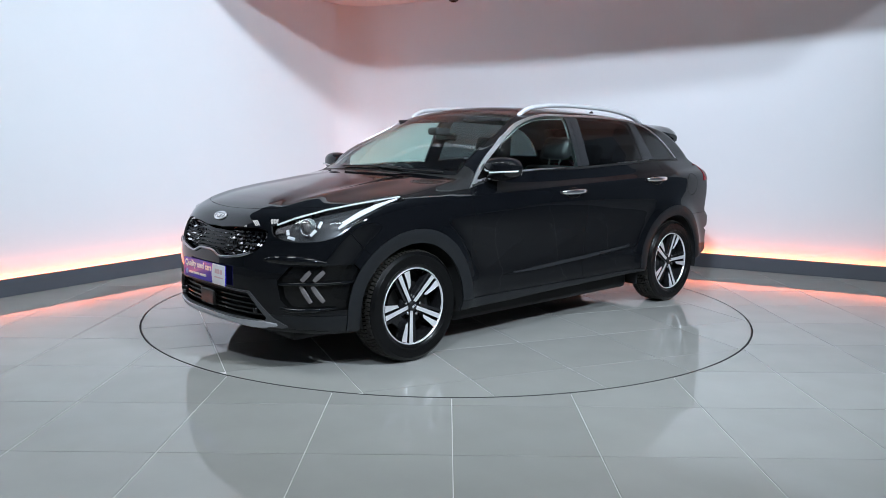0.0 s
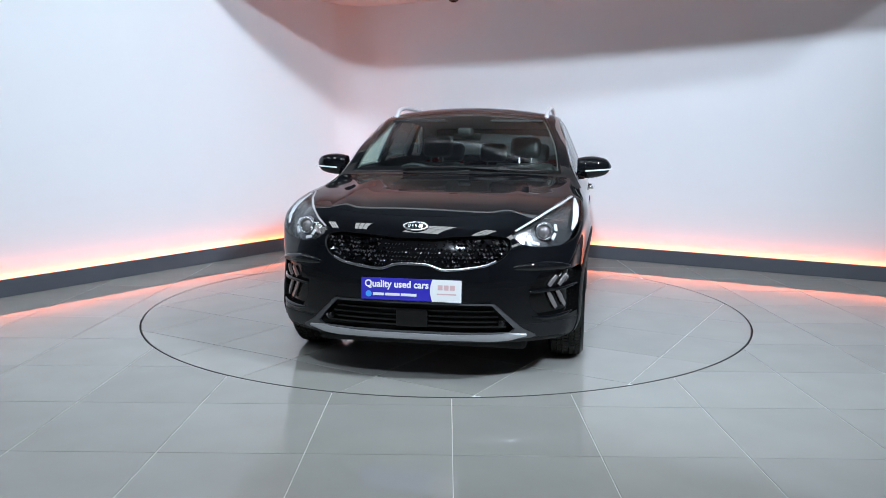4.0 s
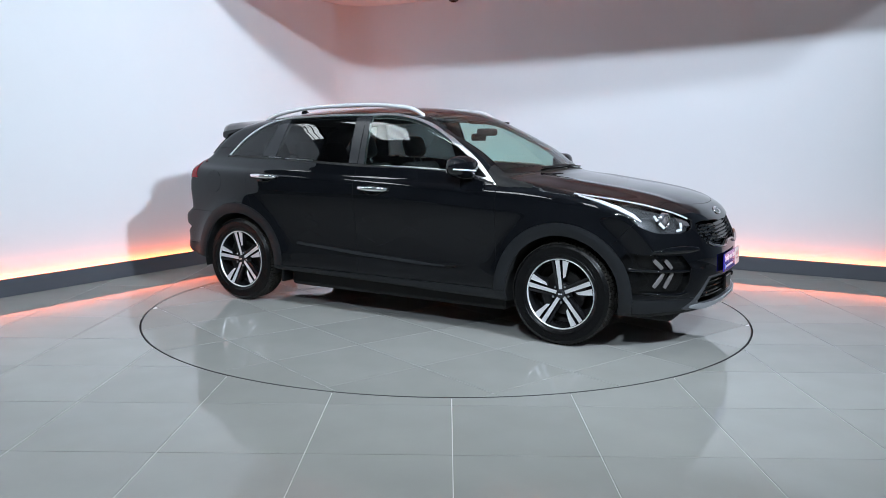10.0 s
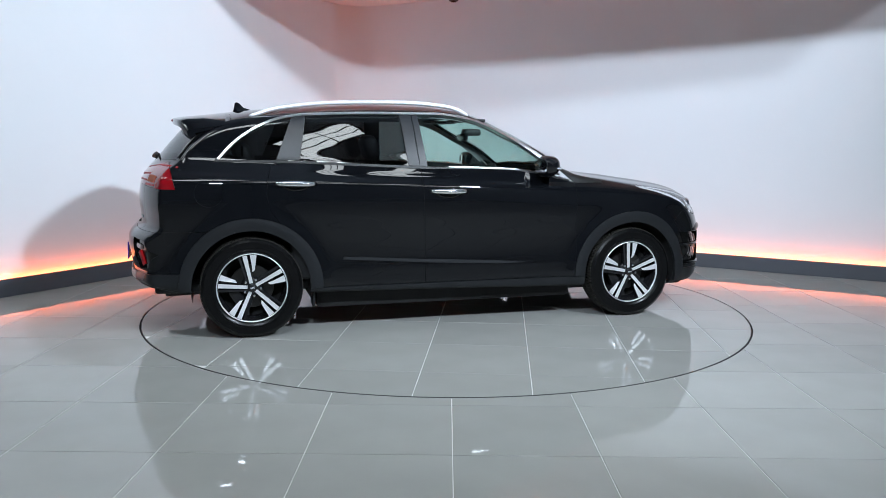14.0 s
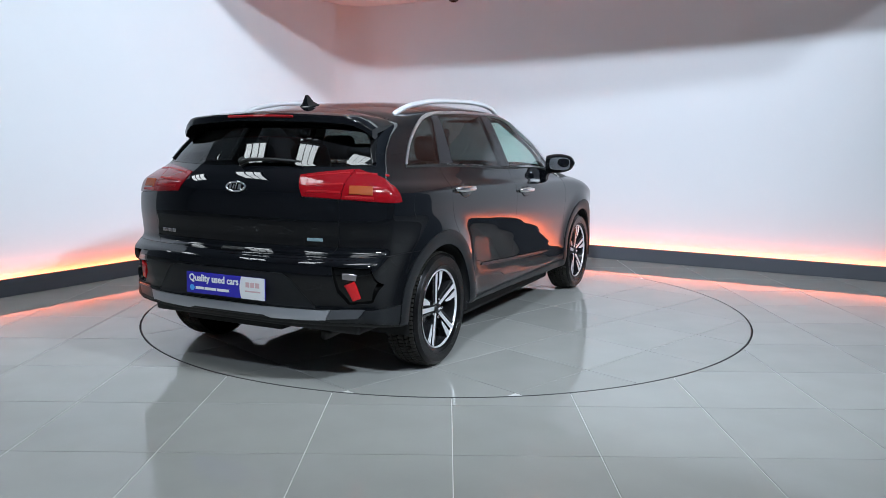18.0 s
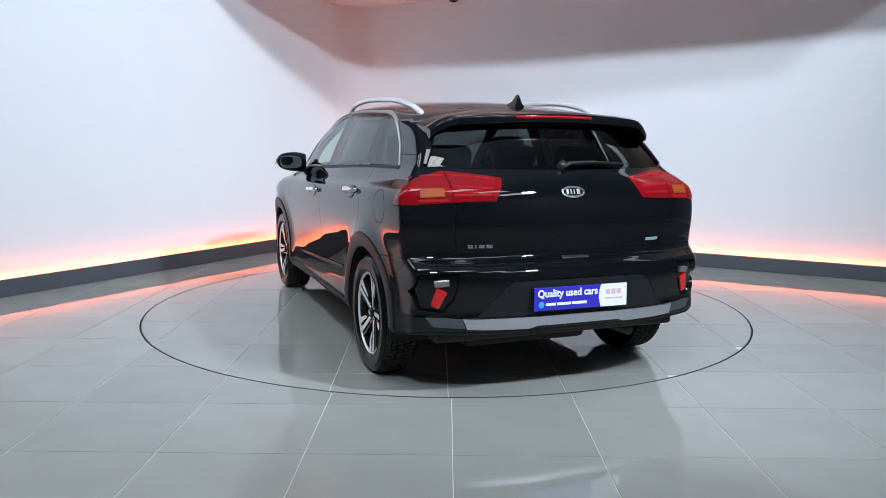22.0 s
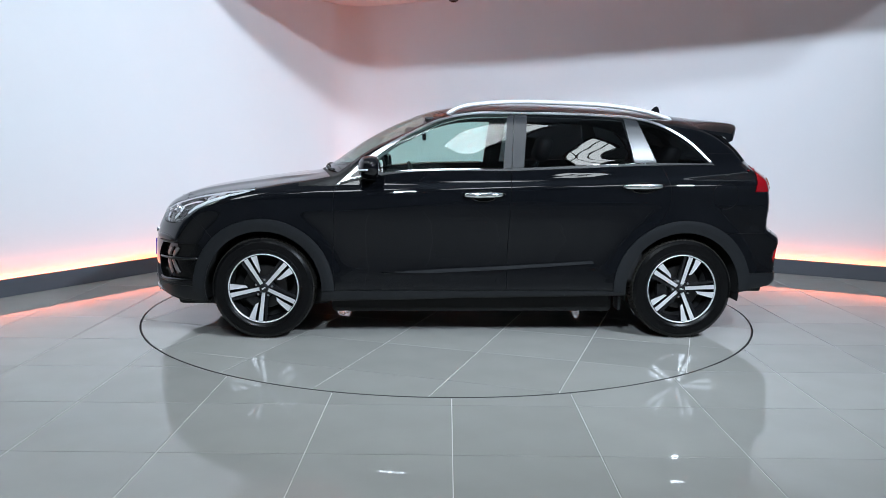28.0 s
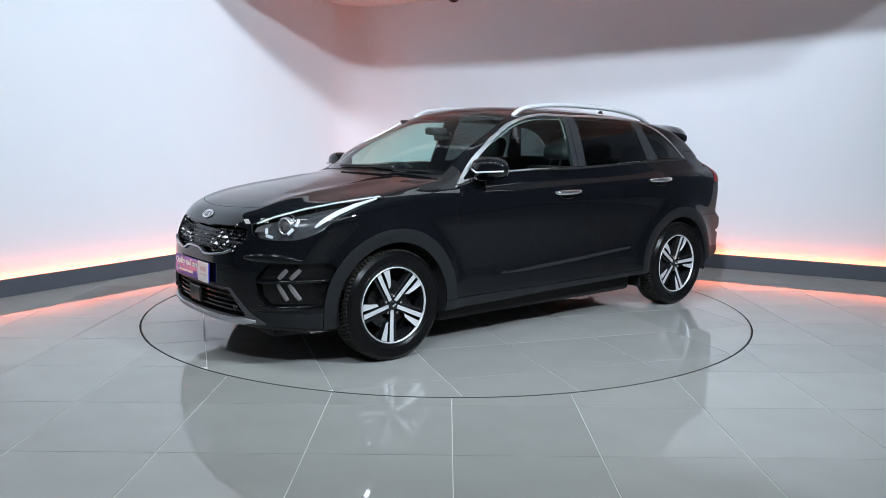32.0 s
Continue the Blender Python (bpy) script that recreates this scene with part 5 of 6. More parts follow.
def tail_lamps():
    P, N, T = PNT
    m = P[T].mean(1)
    for s, side in ((1, "left"), (-1, "right")):
        sel = LAB == "tail_lamp"
        lamp = panel("tail_lamp", PNT, sel & (m[:, 1] > 0.622), M_RED_DEEP, CAR, "red wrap-round tail lamp", side, lift=0.004)
        inner = panel("inner_lens", PNT, sel & (m[:, 1] <= 0.622), M_RED_DEEP, lamp, "red inner lens on the tailgate", side, lift=0.004)
        flip = Matrix.Diagonal((1, s, 1, 1))
        tl = lambda u, v: flip @ at_tail(u, v, 0.0045)
        for line, w in (([(0.440, 1.012), (0.53, 1.012), (0.612, 1.010)], 0.012), ([(0.425, 1.042), (0.52, 1.046), (0.612, 1.050)], 0.012), ([(0.405, 1.084), (0.50, 1.094), (0.61, 1.102)], 0.010),
                        ([(0.640, 1.100), (0.71, 1.098), (0.775, 1.088)], 0.014), ([(0.640, 0.986), (0.71, 0.984), (0.775, 0.982)], 0.014)):
            bm = bmesh.new()
            strip_on(bm, line, w, 0.0025, tl)
            part("light_guide", bm, M_RED, lamp, "bright red light guide")
        bm = bmesh.new()
        strip_on(bm, [(0.655, 1.022), (0.695, 1.022), (0.735, 1.020), (0.765, 1.018)], 0.046, 0.003, tl)
        part("indicator", bm, M_AMBER, lamp, "amber indicator")
    for s, side in ((1, "left"), (-1, "right")):
        pod = offset_panel("rear_fog_recess", "rear_fog_recess", 0.022, M_GLASSBLACK, CAR, "gloss black rear lamp recess", side)
        t = T[LAB == "rear_fog_recess"]
        edges, inward = border_frames(P, N, t)
        b, inv = np.unique(edges, return_inverse=True)
        inv = inv.reshape(-1, 2)
        v = np.concatenate([P[b], P[b] - N[b] * 0.023]) * [1, s, 1]
        f = np.concatenate([np.stack([inv[:, 0], inv[:, 1], inv[:, 1] + len(b)], 1), np.stack([inv[:, 0], inv[:, 1] + len(b), inv[:, 0] + len(b)], 1)])
        put("collar", mesh_of("collar", v, f.tolist()), M_GLASSBLACK, pod)
        flip = Matrix.Diagonal((1, s, 1, 1))
        bm = bmesh.new()
        strip_on(bm, [(0.700, 0.562), (0.712, 0.53), (0.728, 0.478)], [0.056, 0.052, 0.044], 0.010, lambda u, v: flip @ at_tail(u, v, -0.020))
        part("reflector", bm, M_REFLEX, pod, "red reflector")
        bm = bmesh.new()
        strip_on(bm, [(0.668, 0.600), (0.70, 0.598), (0.735, 0.594)], [0.030, 0.034, 0.030], 0.010, lambda u, v: flip @ at_tail(u, v, -0.020))
        part("reversing_light", bm, M_CLEAR, pod, "clear reversing light")


def car_trim():
    # roof rails
    for s in (1, -1):
        line = curve([(0.175, 0.557, 0), (0.11, 0.56, 0.026), (-0.05, 0.566, 0.044), (-0.55, 0.572, 0.052), (-1.00, 0.560, 0.046), (-1.22, 0.548, 0.026), (-1.33, 0.540, 0)], 6)
        line[:, 1] += 0.008
        bm = bmesh.new()
        tube(bm, [(x, s * y, top(x, y) + dz * 1.02 - 0.004) for x, y, dz in line], [0.010] + [0.0165] * (len(line) - 2) + [0.008], 10, 0.95)
        bmesh.ops.recalc_face_normals(bm, faces=bm.faces)
        part("roof_rail", bm, M_RAIL, CAR, "silver roof rail", None, True)
    # roof spoiler with the high brake light
    bm = bmesh.new()
    ys = np.linspace(-0.645, 0.645, 31)
    rows = []
    for y in ys:
        e = (abs(y) / 0.645) ** 2
        d = max(0.0, (abs(y) - 0.52) / 0.125) ** 2
        xr = -1.836 + 0.085 * e + 0.03 * d
        z1 = 1.408 - 0.030 * e - 0.055 * d
        sec = [(-1.44, top(-1.44, y) - 0.004), (-1.50, top(-1.50, y) + 0.002), (-1.62, 1.438 - 0.046 * e - 0.05 * d), (xr + 0.05, z1 + 0.013), (xr + 0.008, z1 + 0.003), (xr, z1 - 0.010), (xr + 0.004, z1 - 0.038), (xr + 0.06, z1 - 0.062), (-1.70 + 0.03 * e, 1.335 - 0.03 * e)]
        rows.append([bm.verts.new((x, y, z)) for x, z in sec])
    for a, b in zip(rows, rows[1:]):
        for k in range(len(a) - 1):
            bm.faces.new((a[k], a[k + 1], b[k + 1], b[k]))
    for r in (rows[0], rows[-1]):
        bm.faces.new(r)
    bmesh.ops.recalc_face_normals(bm, faces=bm.faces)
    sp = part("spoiler", bm, M_PAINT, CAR, "black roof spoiler", None, True, 40)
    bm = bmesh.new()
    tube(bm, [(-1.836 + 0.085 * (y / 0.645) ** 2 + 0.002, y, 1.408 - 0.030 * (y / 0.645) ** 2 - 0.012) for y in np.linspace(-0.22, 0.22, 9)], 0.008, 6)
    part("brake_light", bm, M_RED, sp, "high red brake light")
    for s in (1, -1):
        bm = bmesh.new()
        strip_on(bm, [(0.590, 1.350), (0.622, 1.29), (0.655, 1.22), (0.690, 1.150)], [0.050, 0.040, 0.030, 0.020], 0.010, lambda u, v: Matrix.Diagonal((1, s, 1, 1)) @ at_tail(u, v, 0.002))
        part("side_blade", bm, M_GLASSBLACK, sp, "gloss black blade beside the rear window")
    # shark-fin aerial
    bm = bmesh.new()
    z0 = top(-1.36, 0)
    for k, (hw, s0) in enumerate(((0.035, 0),)):
        prof = [(-1.26, z0 - 0.004), (-1.30, z0 + 0.010), (-1.345, z0 + 0.024), (-1.375, z0 + 0.056), (-1.392, z0 + 0.062), (-1.405, z0 + 0.058), (-1.415, z0 + 0.010), (-1.425, z0 - 0.012)]
        left = [bm.verts.new((x, max(0.003, 0.026 * (1 - (z - z0) / 0.06) ** 1.6 if z < z0 + 0.06 else 0.003), z)) for x, z in prof]
        right = [bm.verts.new((x, -max(0.003, 0.026 * (1 - (z - z0) / 0.06) ** 1.6 if z < z0 + 0.06 else 0.003), z)) for x, z in prof]
        bm.faces.new(left)
        bm.faces.new(right[::-1])
        for i in range(len(prof)):
            j = (i + 1) % len(prof)
            bm.faces.new((left[i], right[i], right[j], left[j]))
    bmesh.ops.recalc_face_normals(bm, faces=bm.faces)
    part("aerial", bm, M_PAINT, CAR, "black shark-fin aerial", None, True, 50)
    # door mirrors
    for s in (1, -1):
        bm = bmesh.new()
        rows = []
        for k in range(13):
            u = k / 12
            y = 0.805 + 0.225 * u
            r = math.sin(math.pi * min(1, 0.28 + 0.62 * u)) ** 0.6 * (1 if u < 0.8 else math.sqrt(max(0.03, 1 - ((u - 0.8) / 0.2) ** 2)))
            cx, cz = 0.660 - 0.02 * u, 1.098 + 0.008 * u
            ring = []
            for q in range(16):
                a = 2 * math.pi * q / 16
                px, pz = math.cos(a), math.sin(a)
                ex = 0.088 if px > 0 else 0.058
                ring.append(bm.verts.new((cx + ex * r * math.copysign(abs(px) ** 0.75, px), s * y, cz + 0.074 * r * math.copysign(abs(pz) ** 0.8, pz))))
            rows.append(ring)
        for a, b in zip(rows, rows[1:]):
            for q in range(16):
                bm.faces.new((a[q], a[(q + 1) % 16], b[(q + 1) % 16], b[q]))
        bm.faces.new(rows[0])
        bm.faces.new(rows[-1])
        bmesh.ops.recalc_face_normals(bm, faces=bm.faces)
        mir = part("door_mirror", bm, M_PAINT, CAR, "gloss black door mirror", None, True, 60)
        bm = bmesh.new()
        tube(bm, [(0.746 - 0.004 * k - 0.024 * max(0, k - 4), s * (0.86 + 0.029 * k), 1.078 + 0.002 * k) for k in range(7)], 0.0055, 8, 0.9)
        part("turn_signal", bm, M_LED, mir, "clear turn signal strip")
        bm = bmesh.new()
        prism(bm, [(0.080 * math.copysign(abs(math.cos(a)) ** 0.6, math.cos(a)), 0.048 * math.copysign(abs(math.sin(a)) ** 0.6, math.sin(a))) for a in np.linspace(0, 2 * math.pi, 28, endpoint=False)], 0.004)
        part("mirror_glass", bm, M_BRIGHT, mir, "mirror glass", on_frame((0.600, s * 0.925, 1.100), (-1, 0.12 * s, 0.05)))
        bm = bmesh.new()
        box(bm, (0.62, 0.735, 1.022), (0.72, 0.86, 1.062), 0.012)
        part("mirror_foot", bm, M_GLASSBLACK, mir, "", Matrix.Diagonal((1, s, 1, 1)))
    # door handles
    for s in (1, -1):
        for name, x0, z0 in (("front", -0.050, 0.932), ("rear", -1.065, 0.990)):
            bm = bmesh.new()
            pts, rad = [], []
            for k in range(11):
                u = k / 10
                x = x0 - 0.130 + 0.26 * u
                y = flank(x, z0) + 0.032 * math.sin(math.pi * u) ** 0.45
                pts.append((x, s * y, z0 + 0.004 * (1 - u)))
                rad.append(0.010 + 0.007 * math.sin(math.pi * u) ** 0.5)
            tube(bm, pts, rad, 10, 1.1)
            bmesh.ops.recalc_face_normals(bm, faces=bm.faces)
            part("door_handle", bm, M_BRIGHT, CAR, "chrome door handle", None, True)
            bm = bmesh.new()
            lathe(bm, [(0.001, 0.002), (0.05, 0.002), (0.062, 0.0), (0.062, -0.004)], 24, "z")
            part("handle_cup", bm, M_GLASSBLACK, CAR, "", at_flank(x0 + 0.0, z0 - 0.008, s) @ Matrix.Diagonal((1.35, 0.62, 1, 1)), True)
    # badges and plates
    badge(at_nose(0.0, 0.828, 0.002), 0.135, 0.060, CAR)
    badge(at_tail(0.0, 1.022, 0.002), 0.135, 0.064, CAR)
    number_plate(on_frame((2.212, 0, 0.515), (1, 0, 0.03)), CAR)
    number_plate(on_frame((-2.142, 0, 0.512), (-1, 0, 0.03)), CAR)
    for y0, y1 in ((0.555, 0.530), (0.522, 0.512), (0.503, 0.474), (0.466, 0.435)):
        bm = bmesh.new()
        strip_on(bm, [(y0, 0.766), ((y0 + y1) / 2, 0.766), (y1, 0.766)], 0.018, 0.004, at_tail)
        part("chrome_lettering", bm, M_BRIGHT, CAR, "small chrome lettering bar")
    bm = bmesh.new()
    strip_on(bm, [(-0.445, 0.770), (-0.49, 0.770), (-0.530, 0.770)], 0.016, 0.003, at_tail)
    part("eco_badge", bm, M_TEALINK, CAR, "small pale blue badge")
    # the tailgate's opener and the rear wiper
    bm = bmesh.new()
    box(bm, (-0.075, -0.012, -0.01), (0.075, 0.010, 0.004), 0.004)
    part("tailgate_opener", bm, M_GASKET, CAR, "", at_tail(0.0, 0.700, 0.004))
    bm = bmesh.new()
    pts = [(tail(y, z) - 0.030, y, z) for y, z in ((0.02, 1.145), (-0.02, 1.163), (-0.16, 1.168), (-0.34, 1.158))]
    tube(bm, pts, [0.016, 0.014, 0.010, 0.007], 8, 0.8)
    part("rear_wiper", bm, M_GASKET, CAR, "black rear wiper", None, True)
    bm = bmesh.new()
    lathe(bm, [(0.001, 0.035), (0.020, 0.032), (0.024, 0.0)], 16, "z")
    part("wiper_hub", bm, M_GASKET, CAR, "", at_tail(0.02, 1.143), True)
    # front wipers
    for pts in (((0.985, 0.30), (1.012, -0.05), (0.990, -0.33)), ((0.915, 0.62), (0.985, 0.40), (1.012, 0.12))):
        bm = bmesh.new()
        line = curve([(x, y, top(x, y) + 0.012) for x, y in pts], 5)
        tube(bm, line, 0.006, 6)
        part("wiper", bm, M_GASKET, CAR, "black wiper", None, True)


headlights()
fog_lamps()
grilles()
tail_lamps()
car_trim()
# ---- wheels ----
RIM_R, TYRE_R = 0.224, 0.326


def wheel_parts(name):
    """One wheel with its outer face to +y, about its own middle; returns it unplaced."""
    w = new(name)
    tagged(w, "five-spoke two-tone alloy wheel with a black tyre")
    bm = bmesh.new()
    half = 0.100
    deep = TYRE_R - 0.010
    prof = [(RIM_R - 0.004, half - 0.030), (RIM_R + 0.002, half - 0.014), (RIM_R + 0.012, half - 0.007), (RIM_R + 0.022, half - 0.002), (RIM_R + 0.024, half + 0.002), (RIM_R + 0.028, half + 0.002), (RIM_R + 0.030, half), (RIM_R + 0.050, half + 0.003),
            (RIM_R + 0.070, half + 0.001), (RIM_R + 0.074, half + 0.002), (RIM_R + 0.078, half - 0.002), (RIM_R + 0.087, half - 0.008), (TYRE_R - 0.009, half - 0.014), (deep, half - 0.024), (deep, -half + 0.024), (TYRE_R - 0.009, -half + 0.014),
            (RIM_R + 0.078, -half + 0.002), (RIM_R + 0.03, -half), (RIM_R - 0.004, -half + 0.03)]
    lathe(bm, prof, 72, "y")
    bmesh.ops.recalc_face_normals(bm, faces=bm.faces)
    tyre = part("tyre", bm, M_RUBBER, w, "black road tyre", None, True, 35)
    # tread blocks: two shoulder rows that run over the edge and three ribs between the grooves
    bm = bmesh.new()
    n = 84
    for k in range(n):
        for y0, y1, shift, slant in ((half - 0.046, half - 0.019, 0, 0), (half - 0.076, half - 0.052, 0.4, 0.004), (-0.016, 0.016, 0.1, 0.0), (-half + 0.052, -half + 0.076, 0.7, 0.004), (-half + 0.019, -half + 0.046, 0.5, 0)):
            a = 2 * math.pi * (k + shift) / n
            m = Matrix.Rotation(-a, 4, "Y") @ Matrix.Translation((TYRE_R - 0.009, (y0 + y1) / 2, 0))
            hw, c = (y1 - y0) / 2, 0.0085
            edge = 0.0045 if abs(y0 + y1) > half else 0.0
            lo = [(-0.003, -hw, -c - slant), (-0.003, hw, -c + slant), (-0.003, hw, c + slant), (-0.003, -hw, c - slant)]
            dy0, dy1 = (edge if y0 < 0 else 0, edge if y0 > 0 else 0)
            hi = [(0.0095 - dy0, -hw, -c - slant), (0.0095 - dy1, hw, -c + slant), (0.0095 - dy1, hw, c + slant), (0.0095 - dy0, -hw, c - slant)]
            v = [bm.verts.new(m @ Vector(q)) for q in lo + hi]
            for f in ((4, 5, 6, 7), (0, 1, 5, 4), (1, 2, 6, 5), (2, 3, 7, 6), (3, 0, 4, 7)):
                bm.faces.new([v[q] for q in f])
    bmesh.ops.recalc_face_normals(bm, faces=bm.faces)
    tagged(part("tread", bm, M_TREAD, tyre, "raised dusty tread blocks"), kind="stuff")
    # raised ring and bars of moulded writing on the sidewall
    bm = bmesh.new()
    lathe(bm, [(RIM_R + 0.020, half - 0.003), (RIM_R + 0.021, half + 0.0015), (RIM_R + 0.024, half + 0.0025), (RIM_R + 0.026, half + 0.0005)], 72, "y")
    part("bead_line", bm, M_RUBBER, tyre, "", None, True)
    # rim: lip, barrel and dark dish
    bm = bmesh.new()
    lathe(bm, [(RIM_R - 0.002, half - 0.030), (RIM_R + 0.001, half - 0.016), (RIM_R - 0.001, half - 0.010), (RIM_R - 0.005, half - 0.011), (RIM_R - 0.008, half - 0.022)], 72, "y")
    bmesh.ops.recalc_face_normals(bm, faces=bm.faces)
    rim = part("rim", bm, M_RIM_FACE, w, "bright machined rim edge", None, True)
    bm = bmesh.new()
    lathe(bm, [(RIM_R - 0.012, half - 0.020), (RIM_R - 0.022, 0.03), (RIM_R - 0.030, -0.08), (0.15, -0.085)], 48, "y")
    part("barrel", bm, M_RIM_DARK, rim, "gloss black barrel", None, True)
    bm = bmesh.new()
    lathe(bm, [(0.06, 0.012), (0.138, 0.012), (0.140, 0.008), (0.140, -0.012), (0.06, -0.012)], 48, "y")
    bmesh.ops.recalc_face_normals(bm, faces=bm.faces)
    part("brake_disc", bm, M_DISC, w, "grey brake disc", None, True, 40)
    bm = bmesh.new()
    box(bm, (0.075, -0.03, -0.055), (0.150, 0.042, 0.055), 0.014)
    part("brake_caliper", bm, M_RIM_DARK, w, "", Matrix.Rotation(radians(20), 4, "Y"))
    bm = bmesh.new()
    lathe(bm, [(0.001, -0.06), (0.16, -0.06), (0.18, -0.02), (0.20, -0.02)], 40, "y")
    part("back_plate", bm, M_WELL_GAP, w, "", None, True)
    # hub with its cap
    bm = bmesh.new()
    lathe(bm, [(0.030, half - 0.036), (0.046, half - 0.042), (0.066, half - 0.052), (0.072, 0.03)], 40, "y")
    bmesh.ops.recalc_face_normals(bm, faces=bm.faces)
    part("hub", bm, M_RIM_DARK, rim, "gloss black hub", None, True)
    bm = bmesh.new()
    lathe(bm, [(0.0005, half - 0.016), (0.020, half - 0.017), (0.027, half - 0.021), (0.030, half - 0.030)], 32, "y")
    bmesh.ops.recalc_face_normals(bm, faces=bm.faces)
    cap = part("centre_cap", bm, M_RIM_DARK, rim, "black centre cap", None, True)
    for x in (-0.010, 0.0, 0.009):
        bm = bmesh.new()
        box(bm, (x - 0.003, half - 0.0165, -0.005), (x + 0.003, half - 0.0145, 0.005))
        part("cap_mark", bm, M_RIM_FACE, cap)

    def blade(pts, depth0, name, mat_top, parent):
        """A spoke: a flat outline in x, z with a bright face, standing on a dark root that narrows inwards."""
        bm = bmesh.new()
        n = len(pts)
        def h(r):
            return half - 0.034 + 0.022 * smooth_step(r, 0.05, 0.20)
        face, low = [], []
        cx, cz = sum(p[0] for p in pts) / n, sum(p[1] for p in pts) / n
        for x, z in pts:
            face.append(bm.verts.new((x, h(math.hypot(x, z)), z)))
        bm.faces.new(face)
        bmesh.ops.recalc_face_normals(bm, faces=bm.faces)
        if bm.faces[:][0].normal.y < 0:
            bmesh.ops.reverse_faces(bm, faces=bm.faces[:])
        root = bmesh.new()
        a = [root.verts.new((x + (x - cx) * 0.10, h(math.hypot(x, z)) - 0.005, z + (z - cz) * 0.10)) for x, z in pts]
        b = [root.verts.new((x, h(math.hypot(x, z)) - depth0, z)) for x, z in pts]
        root.faces.new(a)
        for i in range(n):
            j = (i + 1) % n
            root.faces.new((a[i], a[j], b[j], b[i]))
        bmesh.ops.recalc_face_normals(root, faces=root.faces)
        r = part(name, root, M_RIM_DARK, parent, "gloss black spoke with a machined face")
        if mat_top is not M_RIM_DARK:
            part("spoke_face", bm, mat_top, r, "bright machined face")
        else:
            bm.free()

    for k in range(5):
        a0 = 2 * math.pi * k / 5 + math.pi / 2
        c, s = math.cos(a0), math.sin(a0)
        def tr(pts):
            return [(r * c - t * s, r * s + t * c) for r, t in pts]
        blade(tr([(0.028, -0.011), (0.028, 0.011), (0.120, 0.012), (0.214, 0.0145), (0.214, -0.0145), (0.120, -0.012)]), 0.045, "slim_spoke", M_RIM_FACE, rim)
        blade(tr([(0.097, 0.024), (0.108, 0.042), (0.150, 0.057), (0.201, 0.074), (0.207, 0.055), (0.212, 0.034), (0.150, 0.030)]), 0.045, "broad_spoke", M_RIM_FACE, rim)
        blade(tr([(0.045, -0.030), (0.050, -0.018), (0.208, -0.026), (0.205, -0.040)]), 0.050, "dark_spoke", M_RIM_DARK, rim)
        bm = bmesh.new()
        lathe(bm, [(0.001, half - 0.024), (0.008, half - 0.025), (0.0095, half - 0.030), (0.0095, half - 0.060)], 6, "y")
        part("wheel_nut", bm, M_BRIGHT, rim, "", Matrix.Translation((0.054 * math.cos(a0 + 0.63), 0, 0.054 * math.sin(a0 + 0.63))))
    return w


def wheels():
    first = wheel_parts("wheel")
    spots = [(1.35, 1, 30), (-1.35, 1, -14), (1.35, -1, 6), (-1.35, -1, 12)]
    for i, (x, s, a) in enumerate(spots):
        m = pose(x, s * 0.776, TYRE_R) @ (pose(0, 0, 0) if s > 0 else pose(0, 0, 0, 0, 0, 180)) @ pose(0, 0, 0, 0, a)
        if i == 0:
            w, first.matrix_basis = first, m
        else:
            w = copy_thing(first, m)
        w.parent = CAR
    # wheel housings
    for cx in (1.35, -1.35):
        for s in (1, -1):
            bm = bmesh.new()
            lathe(bm, [(0.376, 0.50), (0.376, 0.868)], 40, "y", (radians(-12), radians(192)))
            bmesh.ops.recalc_face_normals(bm, faces=bm.faces)
            part("wheel_liner", bm, M_WELL_GAP, CAR, "black wheel housing liner", pose(cx, 0, 0.325) @ Matrix.Diagonal((1, s, 1, 1)), True)
            bm = bmesh.new()
            prism(bm, [(0.376 * math.cos(a), 0.376 * math.sin(a)) for a in np.linspace(radians(-12), radians(192), 30)], 0.01, pose(0, 0, 0, 90))
            part("inner_liner", bm, M_WELL_GAP, CAR, "", pose(cx, s * 0.50, 0.325))
    # things under the floor: exhaust, a cross member and mud flaps
    bm = bmesh.new()
    tube(bm, [(0.9, -0.18, 0.21), (-0.4, -0.18, 0.21), (-0.9, -0.25, 0.22), (-1.5, -0.42, 0.25), (-1.9, -0.46, 0.25)], 0.03, 8)
    part("exhaust_pipe", bm, M_DISC, CAR, "dull steel exhaust pipe", None, True)
    bm = bmesh.new()
    box(bm, (-1.88, -0.58, 0.262), (-1.66, -0.20, 0.335), 0.035)
    part("silencer", bm, M_UNDER, CAR)
    # First two are set extra low and wide, blocking bright floor under the car.
    for name, lo, hi in (("battery_tray", (-0.93, -0.74, 0.148), (0.93, 0.74, 0.29)), ("engine_shield", (0.96, -0.58, 0.165), (1.98, 0.58, 0.30)), ("rear_tray", (-1.90, -0.18, 0.235), (-1.08, 0.52, 0.33))):
        bm = bmesh.new()
        box(bm, lo, hi, 0.03)
        part(name, bm, M_UNDER, CAR, "black panel under the car's floor, keeping the gap below dark")
    for x in (1.35, -1.35):
        bm = bmesh.new()
        tube(bm, [(x, -0.70, TYRE_R), (x, -0.4, 0.25), (x, 0.4, 0.25), (x, 0.70, TYRE_R)], 0.035, 8)
        part("axle_beam", bm, M_UNDER, CAR, "", None, True)
    for x in (-0.955,):
        for s in (1, -1):
            bm = bmesh.new()
            box(bm, (x - 0.01, s * 0.76 - 0.06, 0.175), (x + 0.01, s * 0.76 + 0.06, 0.27), 0.008)
            part("air_deflector", bm, M_CLAD, CAR)


wheels()
